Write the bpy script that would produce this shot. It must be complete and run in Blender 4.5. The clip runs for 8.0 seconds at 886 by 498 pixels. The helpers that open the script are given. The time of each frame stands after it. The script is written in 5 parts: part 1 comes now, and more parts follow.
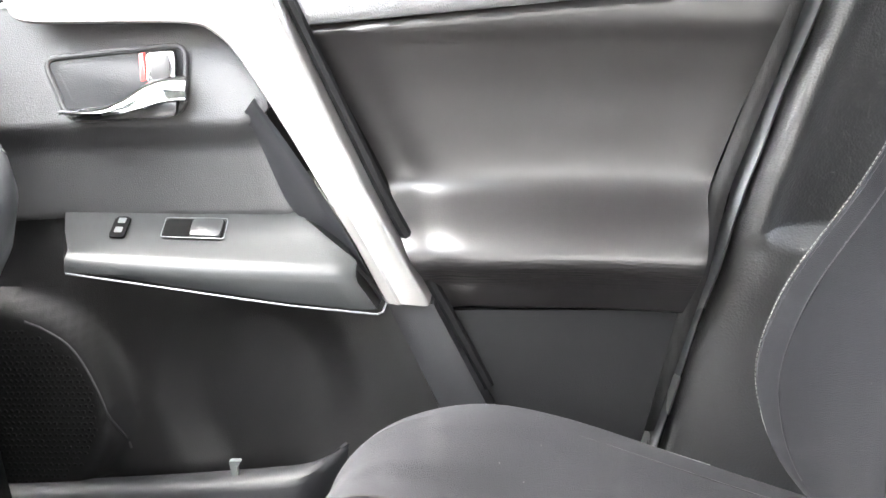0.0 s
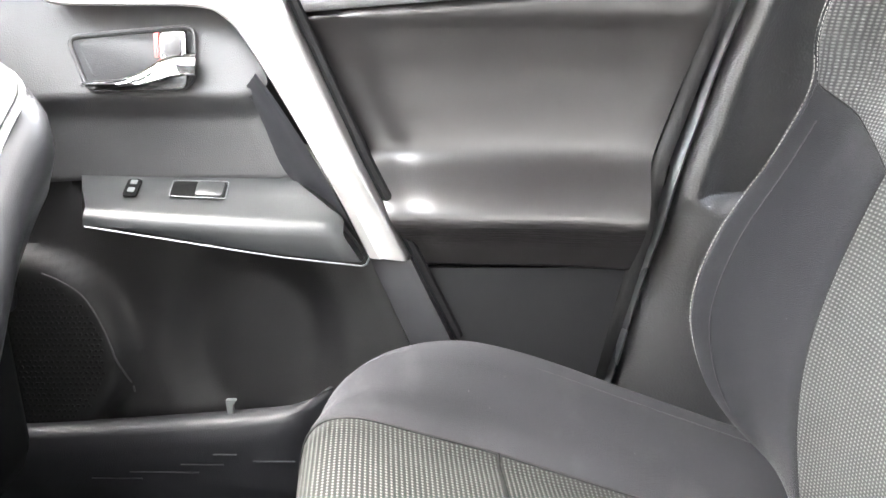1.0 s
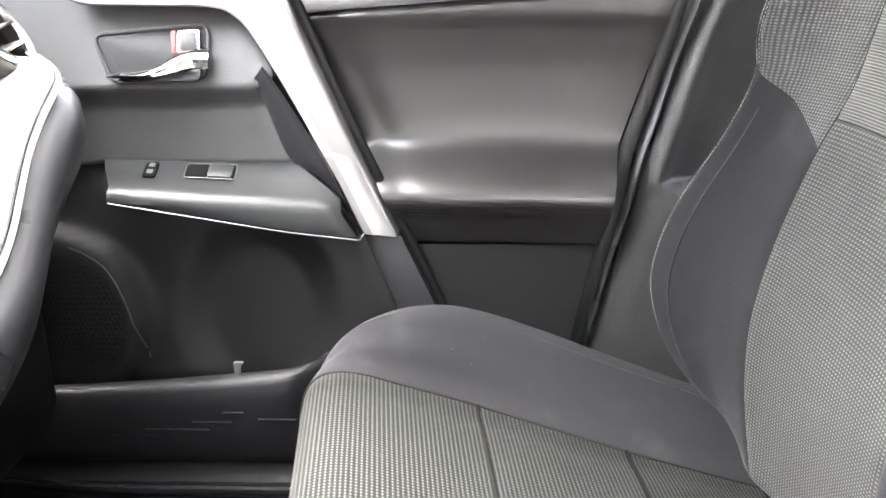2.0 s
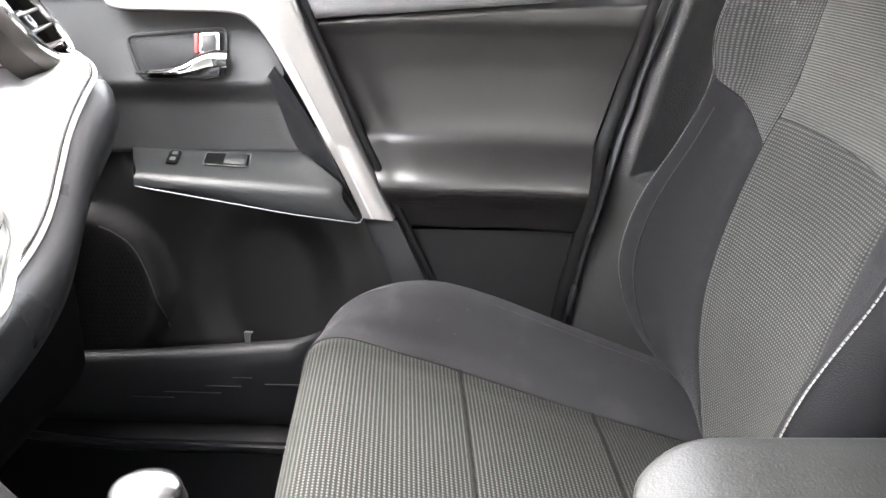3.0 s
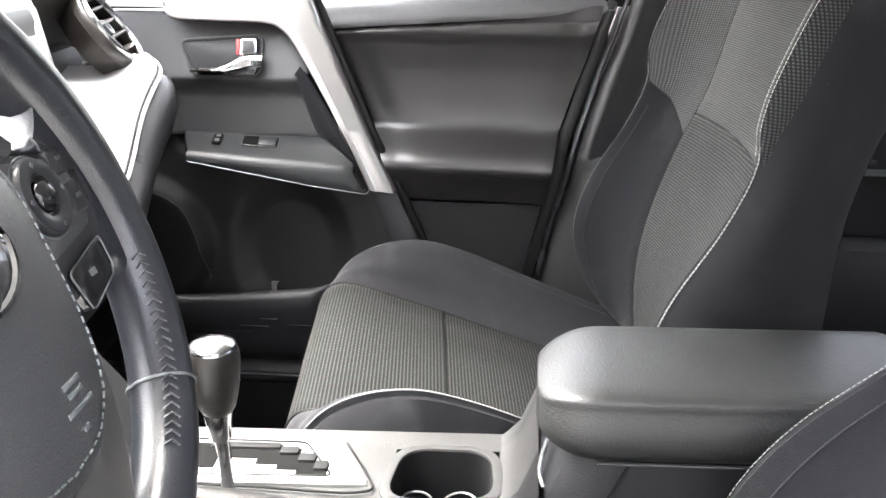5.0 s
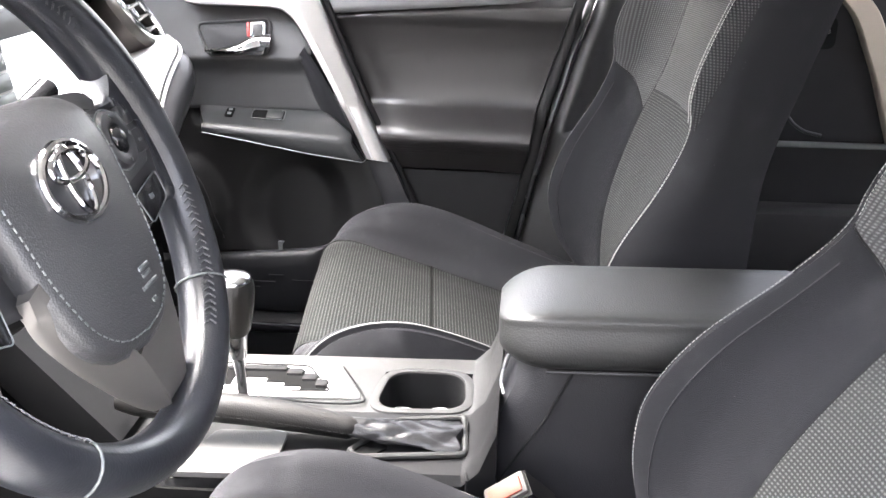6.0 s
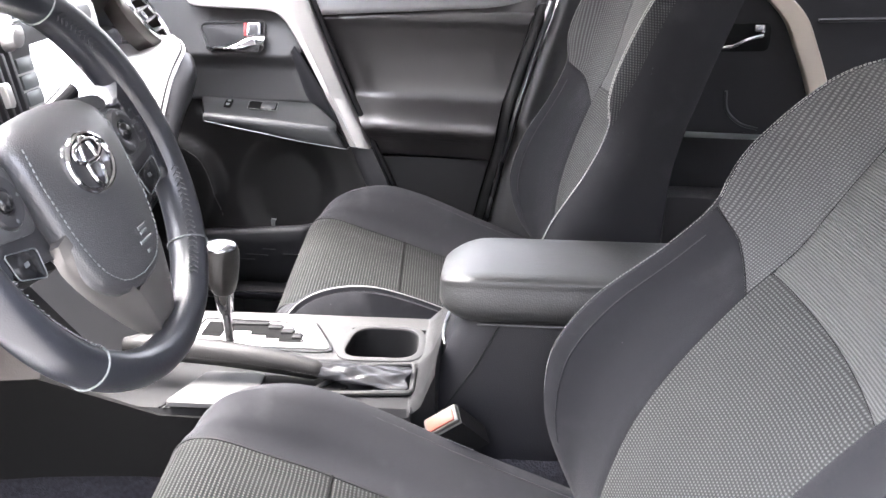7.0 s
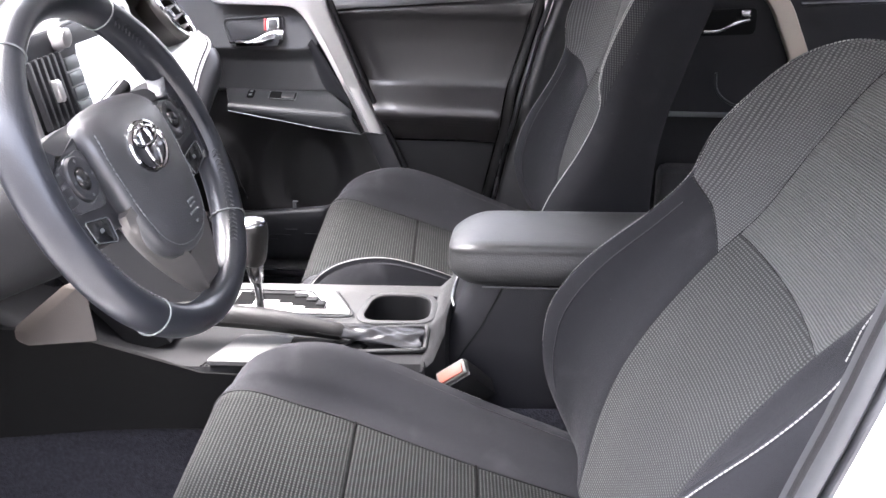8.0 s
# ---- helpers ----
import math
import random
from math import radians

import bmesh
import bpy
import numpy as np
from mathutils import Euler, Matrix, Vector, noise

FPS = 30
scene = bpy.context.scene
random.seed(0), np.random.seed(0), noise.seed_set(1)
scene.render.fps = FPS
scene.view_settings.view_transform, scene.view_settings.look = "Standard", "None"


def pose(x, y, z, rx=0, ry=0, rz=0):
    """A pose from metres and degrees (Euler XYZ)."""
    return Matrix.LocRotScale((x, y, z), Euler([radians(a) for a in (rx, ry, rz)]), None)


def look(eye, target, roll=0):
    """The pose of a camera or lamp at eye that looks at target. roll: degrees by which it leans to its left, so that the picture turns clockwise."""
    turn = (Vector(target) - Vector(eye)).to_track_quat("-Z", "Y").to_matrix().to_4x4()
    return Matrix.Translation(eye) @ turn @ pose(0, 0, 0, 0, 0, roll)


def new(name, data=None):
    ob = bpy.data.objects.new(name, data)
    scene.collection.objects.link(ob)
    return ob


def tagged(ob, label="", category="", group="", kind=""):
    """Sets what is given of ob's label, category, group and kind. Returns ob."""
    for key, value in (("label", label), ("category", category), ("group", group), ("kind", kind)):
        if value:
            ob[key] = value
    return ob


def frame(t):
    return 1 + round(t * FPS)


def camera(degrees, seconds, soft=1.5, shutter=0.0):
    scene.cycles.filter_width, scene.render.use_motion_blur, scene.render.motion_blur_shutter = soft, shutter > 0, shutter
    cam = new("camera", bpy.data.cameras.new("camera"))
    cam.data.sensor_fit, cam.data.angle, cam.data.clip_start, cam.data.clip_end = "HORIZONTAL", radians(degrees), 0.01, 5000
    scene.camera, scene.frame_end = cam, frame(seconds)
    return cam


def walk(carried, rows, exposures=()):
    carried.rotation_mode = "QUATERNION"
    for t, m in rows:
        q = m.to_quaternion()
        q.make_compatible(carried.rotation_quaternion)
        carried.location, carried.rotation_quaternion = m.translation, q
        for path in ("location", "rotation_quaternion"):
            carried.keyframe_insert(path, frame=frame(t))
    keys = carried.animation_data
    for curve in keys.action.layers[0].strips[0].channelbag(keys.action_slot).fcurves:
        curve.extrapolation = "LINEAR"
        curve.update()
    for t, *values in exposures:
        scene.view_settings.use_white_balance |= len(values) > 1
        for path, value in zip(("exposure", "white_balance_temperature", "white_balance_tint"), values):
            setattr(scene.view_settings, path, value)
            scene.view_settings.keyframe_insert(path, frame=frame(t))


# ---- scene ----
cam = camera(49.0, 8.0)
PATH = [
    (0, (0.163, -0.089, 0.889), (-0.006, 1.745, 0.111), -2.5),
    (0.5, (0.161, -0.164, 0.885), (0.034, 1.683, 0.128), -1.9),
    (1, (0.156, -0.225, 0.872), (0.069, 1.637, 0.146), -1.0),
    (1.5, (0.159, -0.285, 0.87), (0.083, 1.583, 0.159), -0.9),
    (3, (0.218, -0.465, 0.876), (0.089, 1.416, 0.207), -0.3),
    (3.5, (0.235, -0.538, 0.894), (0.083, 1.342, 0.227), 0.1),
    (4, (0.256, -0.6, 0.902), (0.085, 1.277, 0.233), 0.0),
    (5.3, (0.296, -0.795, 0.927), (0.126, 1.083, 0.259), 0.5),
    (5.5, (0.308, -0.828, 0.928), (0.121, 1.048, 0.26), 0.5),
    (6, (0.322, -0.918, 0.948), (0.149, 0.948, 0.248), 0.5),
    (6.5, (0.368, -1.015, 0.976), (0.188, 0.841, 0.254), 0.5),
    (7, (0.414, -1.102, 1.004), (0.216, 0.751, 0.278), 0.8),
    (7.5, (0.43, -1.148, 1.028), (0.209, 0.698, 0.289), -0.2),
    (8, (0.438, -1.233, 1.034), (0.21, 0.606, 0.283), -0.6),
]
EXPOSURES = [(0.0, 6.4, 6450, 8), (1.5, 6.2, 6500, 9), (3.0, 5.4, 6500, 10), (4.0, 5.1, 6500, 10), (5.0, 5.1, 6450, 10), (5.5, 5.15, 6400, 11), (6.5, 5.2, 6350, 14), (7.5, 5.0, 6180, 16), (8.0, 4.75, 6150, 17)]
walk(cam, [(t, look(eye, target, roll)) for t, eye, target, roll in PATH], EXPOSURES)


# ---- daylight ----
world = bpy.data.worlds.new("daylight")
scene.world = world
world.use_nodes = True
wn = world.node_tree.nodes
sky = wn.new("ShaderNodeTexSky")
sky.sky_type = "NISHITA"
sky.sun_disc = False
sky.sun_elevation, sky.sun_rotation = radians(66), radians(-63)
sky.dust_density, sky.air_density, sky.ozone_density = 8.0, 1.0, 0.3
wn["Background"].inputs["Strength"].default_value = 0.15
haze = wn.new("ShaderNodeHueSaturation")
haze.inputs["Saturation"].default_value = 0.38
world.node_tree.links.new(sky.outputs[0], haze.inputs["Color"])
world.node_tree.links.new(haze.outputs[0], wn["Background"].inputs["Color"])

sun_data = bpy.data.lights.new("sun", "SUN")
sun_data.energy, sun_data.angle, sun_data.color = 0.38, radians(30), (1.0, 0.985, 0.965)
sun = new("sun", sun_data)
sun.matrix_world = look((-1.8, 0.9, 4.9), (0.0, 0.0, 0.4))


# ---- materials ----
def material(name, base, rough=0.5, metal=0.0, grain=0.0, scale=400.0, vary=0.15, vscale=9.0, sheen=0.0, coat=0.0, spec=0.5):
    """A surface with a fine relief and a slow change of tone."""
    m = bpy.data.materials.new(name)
    m.use_nodes = True
    nt = m.node_tree
    b = nt.nodes["Principled BSDF"]
    b.inputs["Roughness"].default_value = rough
    b.inputs["Metallic"].default_value = metal
    b.inputs["Sheen Weight"].default_value = sheen
    b.inputs["Coat Weight"].default_value = coat
    b.inputs["Specular IOR Level"].default_value = spec
    co = nt.nodes.new("ShaderNodeTexCoord")
    slow = nt.nodes.new("ShaderNodeTexNoise")
    slow.inputs["Scale"].default_value = vscale
    slow.inputs["Detail"].default_value = 5.0
    nt.links.new(co.outputs["Object"], slow.inputs["Vector"])
    mix = nt.nodes.new("ShaderNodeMix")
    mix.data_type = "RGBA"
    mix.inputs[6].default_value = (*[c * (1 - vary) for c in base], 1)
    mix.inputs[7].default_value = (*[min(1, c * (1 + vary)) for c in base], 1)
    nt.links.new(slow.outputs["Fac"], mix.inputs[0])
    nt.links.new(mix.outputs[2], b.inputs["Base Color"])
    rr = nt.nodes.new("ShaderNodeMapRange")
    rr.inputs["To Min"].default_value = max(0.02, rough - 0.08)
    rr.inputs["To Max"].default_value = min(1.0, rough + 0.08)
    nt.links.new(slow.outputs["Fac"], rr.inputs["Value"])
    nt.links.new(rr.outputs[0], b.inputs["Roughness"])
    if grain:
        fine = nt.nodes.new("ShaderNodeTexVoronoi")
        fine.inputs["Scale"].default_value = scale
        nt.links.new(co.outputs["Object"], fine.inputs["Vector"])
        bump = nt.nodes.new("ShaderNodeBump")
        bump.inputs["Strength"].default_value = grain
        bump.inputs["Distance"].default_value = 0.0006
        nt.links.new(fine.outputs["Distance"], bump.inputs["Height"])
        nt.links.new(bump.outputs["Normal"], b.inputs["Normal"])
    return m


def woven(name, dark, light, px, py, pz, rib=0.5, rough=0.85, upright=False, sharp=1.0):
    """Woven cloth: threads that repeat every px, py, pz metres along the object's axes (0: none)."""
    m = material(name, dark, rough, sheen=0.02, vary=0.1, spec=0.08)
    nt = m.node_tree
    b = nt.nodes["Principled BSDF"]
    co = nt.nodes.new("ShaderNodeTexCoord")
    sep = nt.nodes.new("ShaderNodeSeparateXYZ")
    nt.links.new(co.outputs["Object"], sep.inputs[0])
    heights = []
    for axis, period in enumerate((px, py, pz)):
        if period:
            f = nt.nodes.new("ShaderNodeMath")
            f.operation = "MULTIPLY"
            f.inputs[1].default_value = 2 * math.pi / period
            nt.links.new(sep.outputs[axis], f.inputs[0])
            g = nt.nodes.new("ShaderNodeMath")
            g.operation = "SINE"
            nt.links.new(f.outputs[0], g.inputs[0])
            h = nt.nodes.new("ShaderNodeMapRange")
            h.inputs["From Min"].default_value = -1
            nt.links.new(g.outputs[0], h.inputs["Value"])
            heights.append(h.outputs[0])
    if upright:
        heights.reverse()
    out = heights[0]
    if len(heights) > 1:
        mm = nt.nodes.new("ShaderNodeMix")
        mm.inputs[0].default_value = rib
        mu = nt.nodes.new("ShaderNodeMath")
        mu.operation = "MULTIPLY"
        nt.links.new(heights[0], mu.inputs[0])
        nt.links.new(heights[1], mu.inputs[1])
        nt.links.new(heights[0], mm.inputs[2])
        nt.links.new(mu.outputs[0], mm.inputs[3])
        out = mm.outputs[0]
    crisp = nt.nodes.new("ShaderNodeMath")
    crisp.operation = "POWER"
    crisp.inputs[1].default_value = sharp
    nt.links.new(out, crisp.inputs[0])
    out = crisp.outputs[0]
    col = nt.nodes.new("ShaderNodeMix")
    col.data_type = "RGBA"
    col.inputs[6].default_value = (*dark, 1)
    col.inputs[7].default_value = (*light, 1)
    nt.links.new(out, col.inputs[0])
    fuzz = nt.nodes.new("ShaderNodeTexNoise")
    fuzz.inputs["Scale"].default_value = 900
    nt.links.new(co.outputs["Object"], fuzz.inputs["Vector"])
    tone = nt.nodes.new("ShaderNodeMix")
    tone.data_type, tone.blend_type = "RGBA", "MULTIPLY"
    tone.inputs[0].default_value = 0.5
    nt.links.new(col.outputs[2], tone.inputs[6])
    nt.links.new(fuzz.outputs["Fac"], tone.inputs[7])
    nt.links.new(tone.outputs[2], b.inputs["Base Color"])
    bump = nt.nodes.new("ShaderNodeBump")
    bump.inputs["Strength"].default_value = 0.6
    bump.inputs["Distance"].default_value = 0.001
    nt.links.new(out, bump.inputs["Height"])
    nt.links.new(bump.outputs["Normal"], b.inputs["Normal"])
    return m


PLASTIC = material("grained_black_plastic", (0.033, 0.033, 0.034), 0.42, grain=0.35, scale=950, spec=0.42)
SMOOTH = material("smooth_black_plastic", (0.022, 0.022, 0.024), 0.32, spec=0.42)
SOFT = material("soft_black_vinyl", (0.030, 0.0295, 0.030), 0.40, grain=0.6, scale=420, spec=0.8)
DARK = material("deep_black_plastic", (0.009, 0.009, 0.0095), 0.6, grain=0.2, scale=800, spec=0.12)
GLOSS_SOFT = material("satin_black_plastic", (0.020, 0.020, 0.022), 0.30, spec=0.7)
GLOSS = material("gloss_black_plastic", (0.012, 0.012, 0.013), 0.18)
PLASTIC_D = material("matt_dark_plastic", (0.020, 0.020, 0.022), 0.5, grain=0.35, scale=900, spec=0.3)
ARMREST = material("satin_dark_plastic", (0.016, 0.017, 0.018), 0.38, grain=0.1, scale=900, spec=0.36)
HUB = material("worn_hub_vinyl", (0.034, 0.034, 0.036), 0.36, grain=0.3, scale=800, vary=0.2, spec=0.8)
SPOKE = material("satin_grey_metal_paint", (0.125, 0.119, 0.113), 0.42, metal=0.6, vary=0.06)
SATIN = material("satin_grey_plastic", (0.027, 0.027, 0.027), 0.52, grain=0.35, scale=700, spec=0.2)
LEATHER = material("black_leather", (0.024, 0.024, 0.026), 0.29, grain=0.10, scale=700)
LID = material("armrest_leather", (0.0185, 0.0187, 0.0182), 0.44, grain=0.35, scale=520, vary=0.3, vscale=14, spec=0.5)
PADVINYL = material("creased_black_vinyl", (0.0168, 0.0155, 0.0157), 0.35, grain=0.06, scale=600, spec=0.7)
nt = PADVINYL.node_tree
co = nt.nodes.new("ShaderNodeTexCoord")
stretch = nt.nodes.new("ShaderNodeMapping")
stretch.inputs["Scale"].default_value = (28, 10, 330)
nt.links.new(co.outputs["Object"], stretch.inputs["Vector"])
crease = nt.nodes.new("ShaderNodeTexNoise")
crease.inputs["Scale"].default_value, crease.inputs["Detail"].default_value = 1.0, 3.0
nt.links.new(stretch.outputs[0], crease.inputs["Vector"])
sep = nt.nodes.new("ShaderNodeSeparateXYZ")
nt.links.new(co.outputs["Object"], sep.inputs[0])
worn = nt.nodes.new("ShaderNodeValToRGB")
ramp = worn.color_ramp
ramp.elements[0].position, ramp.elements[1].position = 0.500, 0.546
ramp.elements[0].color = ramp.elements[1].color = (0, 0, 0, 1)
ramp.elements.new(0.526).color = (1, 1, 1, 1)
nt.links.new(sep.outputs[2], worn.inputs[0])
fold = nt.nodes.new("ShaderNodeBump")
fold.inputs["Distance"].default_value = 0.0022
nt.links.new(worn.outputs[0], fold.inputs["Strength"])
nt.links.new(crease.outputs["Fac"], fold.inputs["Height"])
nt.links.new(nt.nodes["Bump"].outputs["Normal"], fold.inputs["Normal"])
nt.links.new(fold.outputs["Normal"], nt.nodes["Principled BSDF"].inputs["Normal"])
CLOTH = material("dark_flat_cloth", (0.0120, 0.0121, 0.0143), 0.85, grain=0.6, scale=1300, vary=0.14, vscale=14, sheen=0.05, spec=0.2)
# Same cloth: cushion painted darker, back panels paler for the window light they face.
WEAVE_SHADED = woven("dotted_woven_cloth_shaded", (0.006, 0.0062, 0.0061), (0.063, 0.0648, 0.0630), 0.0043, 0.0043, 0, 0.55, sharp=2.3)
WEAVE_LIT = woven("dotted_woven_cloth_lit", (0.040, 0.0406, 0.0400), (0.140, 0.1425, 0.1380), 0, 0.0046, 0.0036, 0.8, upright=True, sharp=1.4)
WEAVE_RIB = woven("ribbed_woven_cloth_lit", (0.070, 0.0712, 0.0692), (0.139, 0.1415, 0.1365), 0, 0, 0.0027)
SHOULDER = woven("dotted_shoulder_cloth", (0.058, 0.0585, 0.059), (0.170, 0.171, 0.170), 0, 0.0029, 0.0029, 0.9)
# Shoulder cloth again for the wrap, with the side's shade in darker colours.
SHOULDER_SHADED = woven("dotted_shoulder_cloth_shaded", (0.016, 0.0165, 0.018), (0.085, 0.085, 0.086), 0.0031, 0, 0.0031, 0.9)
CARPET = material("charcoal_carpet", (0.017, 0.017, 0.021), 0.95, grain=1.0, scale=420, vary=0.9, vscale=190, spec=0.08)
SILVER = material("satin_silver_paint", (0.47, 0.46, 0.45), 0.34, metal=0.75, vary=0.04)
CHROME = material("bright_chrome", (0.62, 0.62, 0.63), 0.08, metal=1.0, vary=0.03)
ASH = material("ash_grey_vinyl", (0.42, 0.42, 0.42), 0.45, grain=0.3, scale=700, vary=0.06)
BROWN = material("smooth_dark_brown_plastic", (0.022, 0.019, 0.017), 0.34, grain=0.1, scale=700, spec=0.45)
BEIGE = material("ash_beige_plastic", (0.038, 0.032, 0.028), 0.5, grain=0.2, vary=0.05)
THREAD = material("white_thread", (0.27, 0.27, 0.255), 0.7, vary=0.1)
RED = material("red_plastic", (0.55, 0.03, 0.03), 0.4)
BUCKLE = material("orange_red_button", (0.19, 0.050, 0.032), 0.5, spec=0.3)
SCREEN = material("glossy_screen", (0.3, 0.31, 0.32), 0.2, vary=0.02, coat=0.6)
sb = SCREEN.node_tree.nodes["Principled BSDF"]
sb.inputs["Emission Color"].default_value, sb.inputs["Emission Strength"].default_value = (0.95, 0.97, 1.0, 1), 0.12
MARK = material("white_marking", (0.6, 0.6, 0.6), 0.5, vary=0.02)
WHITEPAINT = material("white_car_paint", (0.8, 0.8, 0.8), 0.25, coat=0.8, vary=0.02)
RUBBER = material("dark_rubber_seal", (0.020, 0.021, 0.023), 0.45)
LINER = material("grey_headliner", (0.58, 0.57, 0.55), 0.95, grain=0.3)
SEAL = material("satin_rubber_seal", (0.16, 0.17, 0.175), 0.28, metal=0.35, vary=0.08)
CLAY = material("grey_metal_seal", (0.13, 0.14, 0.14), 0.35, metal=0.3)
CONCRETE = material("pale_concrete", (0.18, 0.179, 0.175), 0.9, grain=0.5, scale=120, vary=0.18, vscale=2.0)


WARM_SILVER = material("warm_silver_paint", (0.60, 0.53, 0.44), 0.4, metal=0.5, vary=0.05)
RAIL = material("grey_grained_plastic", (0.12, 0.12, 0.122), 0.45, grain=0.6, scale=650, spec=0.4)
LOWER = material("lower_door_plastic", (0.009, 0.0088, 0.009), 0.5, grain=0.2, scale=800, spec=0.22)
# Matt black for dark parts, and for shade painted into wells and slots.
HOLLOW = material("matt_black_and_recess_shade", (0.005, 0.005, 0.005), 0.9, spec=0.06)
DULL_CHROME = material("dull_chrome", (0.42, 0.42, 0.43), 0.2, metal=1.0, vary=0.05)
KNOB = material("dark_knob_leather", (0.010, 0.009, 0.008), 0.3, grain=0.3, scale=1200, spec=0.45)


def pane(name, tint, gloss=1.5):
    """Tinted window glass: it lets light through in its tint and mirrors a little."""
    m = bpy.data.materials.new(name)
    m.use_nodes = True
    nt = m.node_tree
    nt.nodes.clear()
    out = nt.nodes.new("ShaderNodeOutputMaterial")
    clear = nt.nodes.new("ShaderNodeBsdfTransparent")
    clear.inputs[0].default_value = (*tint, 1)
    shine = nt.nodes.new("ShaderNodeBsdfGlossy")
    shine.inputs["Roughness"].default_value = 0.02
    mix = nt.nodes.new("ShaderNodeMixShader")
    rim = nt.nodes.new("ShaderNodeFresnel")
    rim.inputs["IOR"].default_value = gloss
    nt.links.new(rim.outputs[0], mix.inputs[0])
    nt.links.new(clear.outputs[0], mix.inputs[1])
    nt.links.new(shine.outputs[0], mix.inputs[2])
    nt.links.new(mix.outputs[0], out.inputs["Surface"])
    return m


GLASS = pane("green_tinted_glass", (0.74, 0.74, 0.735))
PRIVACY = pane("dark_privacy_glass", (0.55, 0.55, 0.56))
SCREEN_GLASS = pane("windscreen_glass", (0.92, 0.92, 0.91), 1.4)


# lint and dust specks on the flat cloth
nt = CLOTH.node_tree
co = nt.nodes.new("ShaderNodeTexCoord")
cells = nt.nodes.new("ShaderNodeTexVoronoi")
cells.inputs["Scale"].default_value = 45
nt.links.new(co.outputs["Object"], cells.inputs["Vector"])
near = nt.nodes.new("ShaderNodeMath")
near.operation = "LESS_THAN"
near.inputs[1].default_value = 0.028
nt.links.new(cells.outputs["Distance"], near.inputs[0])
smudge = nt.nodes.new("ShaderNodeTexNoise")
smudge.inputs["Scale"].default_value, smudge.inputs["Detail"].default_value = 16, 6
nt.links.new(co.outputs["Object"], smudge.inputs["Vector"])
pale = nt.nodes.new("ShaderNodeMapRange")
pale.inputs["From Min"].default_value, pale.inputs["From Max"].default_value, pale.inputs["To Max"].default_value = 0.56, 0.85, 0.35
nt.links.new(smudge.outputs["Fac"], pale.inputs["Value"])
most = nt.nodes.new("ShaderNodeMath")
most.operation = "MAXIMUM"
nt.links.new(near.outputs[0], most.inputs[0])
nt.links.new(pale.outputs[0], most.inputs[1])
dust = nt.nodes.new("ShaderNodeMix")
dust.data_type = "RGBA"
dust.inputs[7].default_value = (0.050, 0.050, 0.052, 1)
nt.links.new(nt.nodes["Mix"].outputs[2], dust.inputs[6])
nt.links.new(most.outputs[0], dust.inputs[0])
nt.links.new(dust.outputs[2], nt.nodes["Principled BSDF"].inputs["Base Color"])


# ---- mesh helpers ----
def thing(name, label, category, m=None, group="", kind=""):
    ob = new(name)
    ob.empty_display_size = 0.05
    if m is not None:
        ob.matrix_world = m
    return tagged(ob, label, category, group, kind)


def part(name, bm, mat, parent=None, label="", smooth=True, kind=""):
    me = bpy.data.meshes.new(name)
    bmesh.ops.recalc_face_normals(bm, faces=bm.faces)
    bm.to_mesh(me)
    bm.free()
    me.materials.append(mat)
    for p in me.polygons:
        p.use_smooth = smooth
    if smooth:
        me.set_sharp_from_angle(angle=radians(42))
    ob = new(name, me)
    if parent is not None:
        ob.parent = parent
    return tagged(ob, label, kind=kind)


def spl(pts, n):
    """n points on a smooth line through pts."""
    p = np.array(pts, float)
    p = np.vstack([2 * p[0] - p[1], p, 2 * p[-1] - p[-2]])
    out = []
    for s in np.linspace(0, len(pts) - 1, n):
        i = min(int(s), len(pts) - 2)
        f = s - i
        a, b, c, d = p[i:i + 4]
        out.append(0.5 * (2 * b + (c - a) * f + (2 * a - 5 * b + 4 * c - d) * f * f + (3 * b - a - 3 * c + d) * f ** 3))
    return np.array(out)


def table(values, n=121):
    dense = spl([(v,) for v in values], n)[:, 0]
    grid_x = np.linspace(0, 1, n)
    return lambda v: float(np.interp(v, grid_x, dense))


def grid(rows, close_u=False, close_v=False, cap=False, bm=None):
    """A net of quads over rows of points."""
    bm = bm or bmesh.new()
    vs = [[bm.verts.new(p) for p in r] for r in rows]
    nr, nc = len(vs), len(vs[0])
    for i in range(nr if close_v else nr - 1):
        for j in range(nc if close_u else nc - 1):
            bm.faces.new((vs[i][j], vs[i][(j + 1) % nc], vs[(i + 1) % nr][(j + 1) % nc], vs[(i + 1) % nr][j]))
    if cap:
        bm.faces.new(vs[0])
        bm.faces.new(vs[-1][::-1])
    return bm


def tube(pts, r, seg=10, closed=False, bm=None, flat=1.0):
    """A round bar along pts; r is one radius or one for each point."""
    pts = [Vector(p) for p in pts]
    n = len(pts)
    rows, up = [], None
    for i, p in enumerate(pts):
        d = (pts[(i + 1) % n] - pts[i - 1]) if closed else (pts[min(i + 1, n - 1)] - pts[max(i - 1, 0)])
        d.normalize()
        if up is None:
            up = d.orthogonal().normalized()
        up = (up - d * up.dot(d)).normalized()
        side = d.cross(up)
        rad = float(r[i] if hasattr(r, "__len__") else r)
        rows.append([p + rad * (math.cos(a) * up + flat * math.sin(a) * side) for a in np.linspace(0, 2 * math.pi, seg, endpoint=False).tolist()])
    return grid(rows, close_u=True, close_v=closed, cap=not closed, bm=bm)


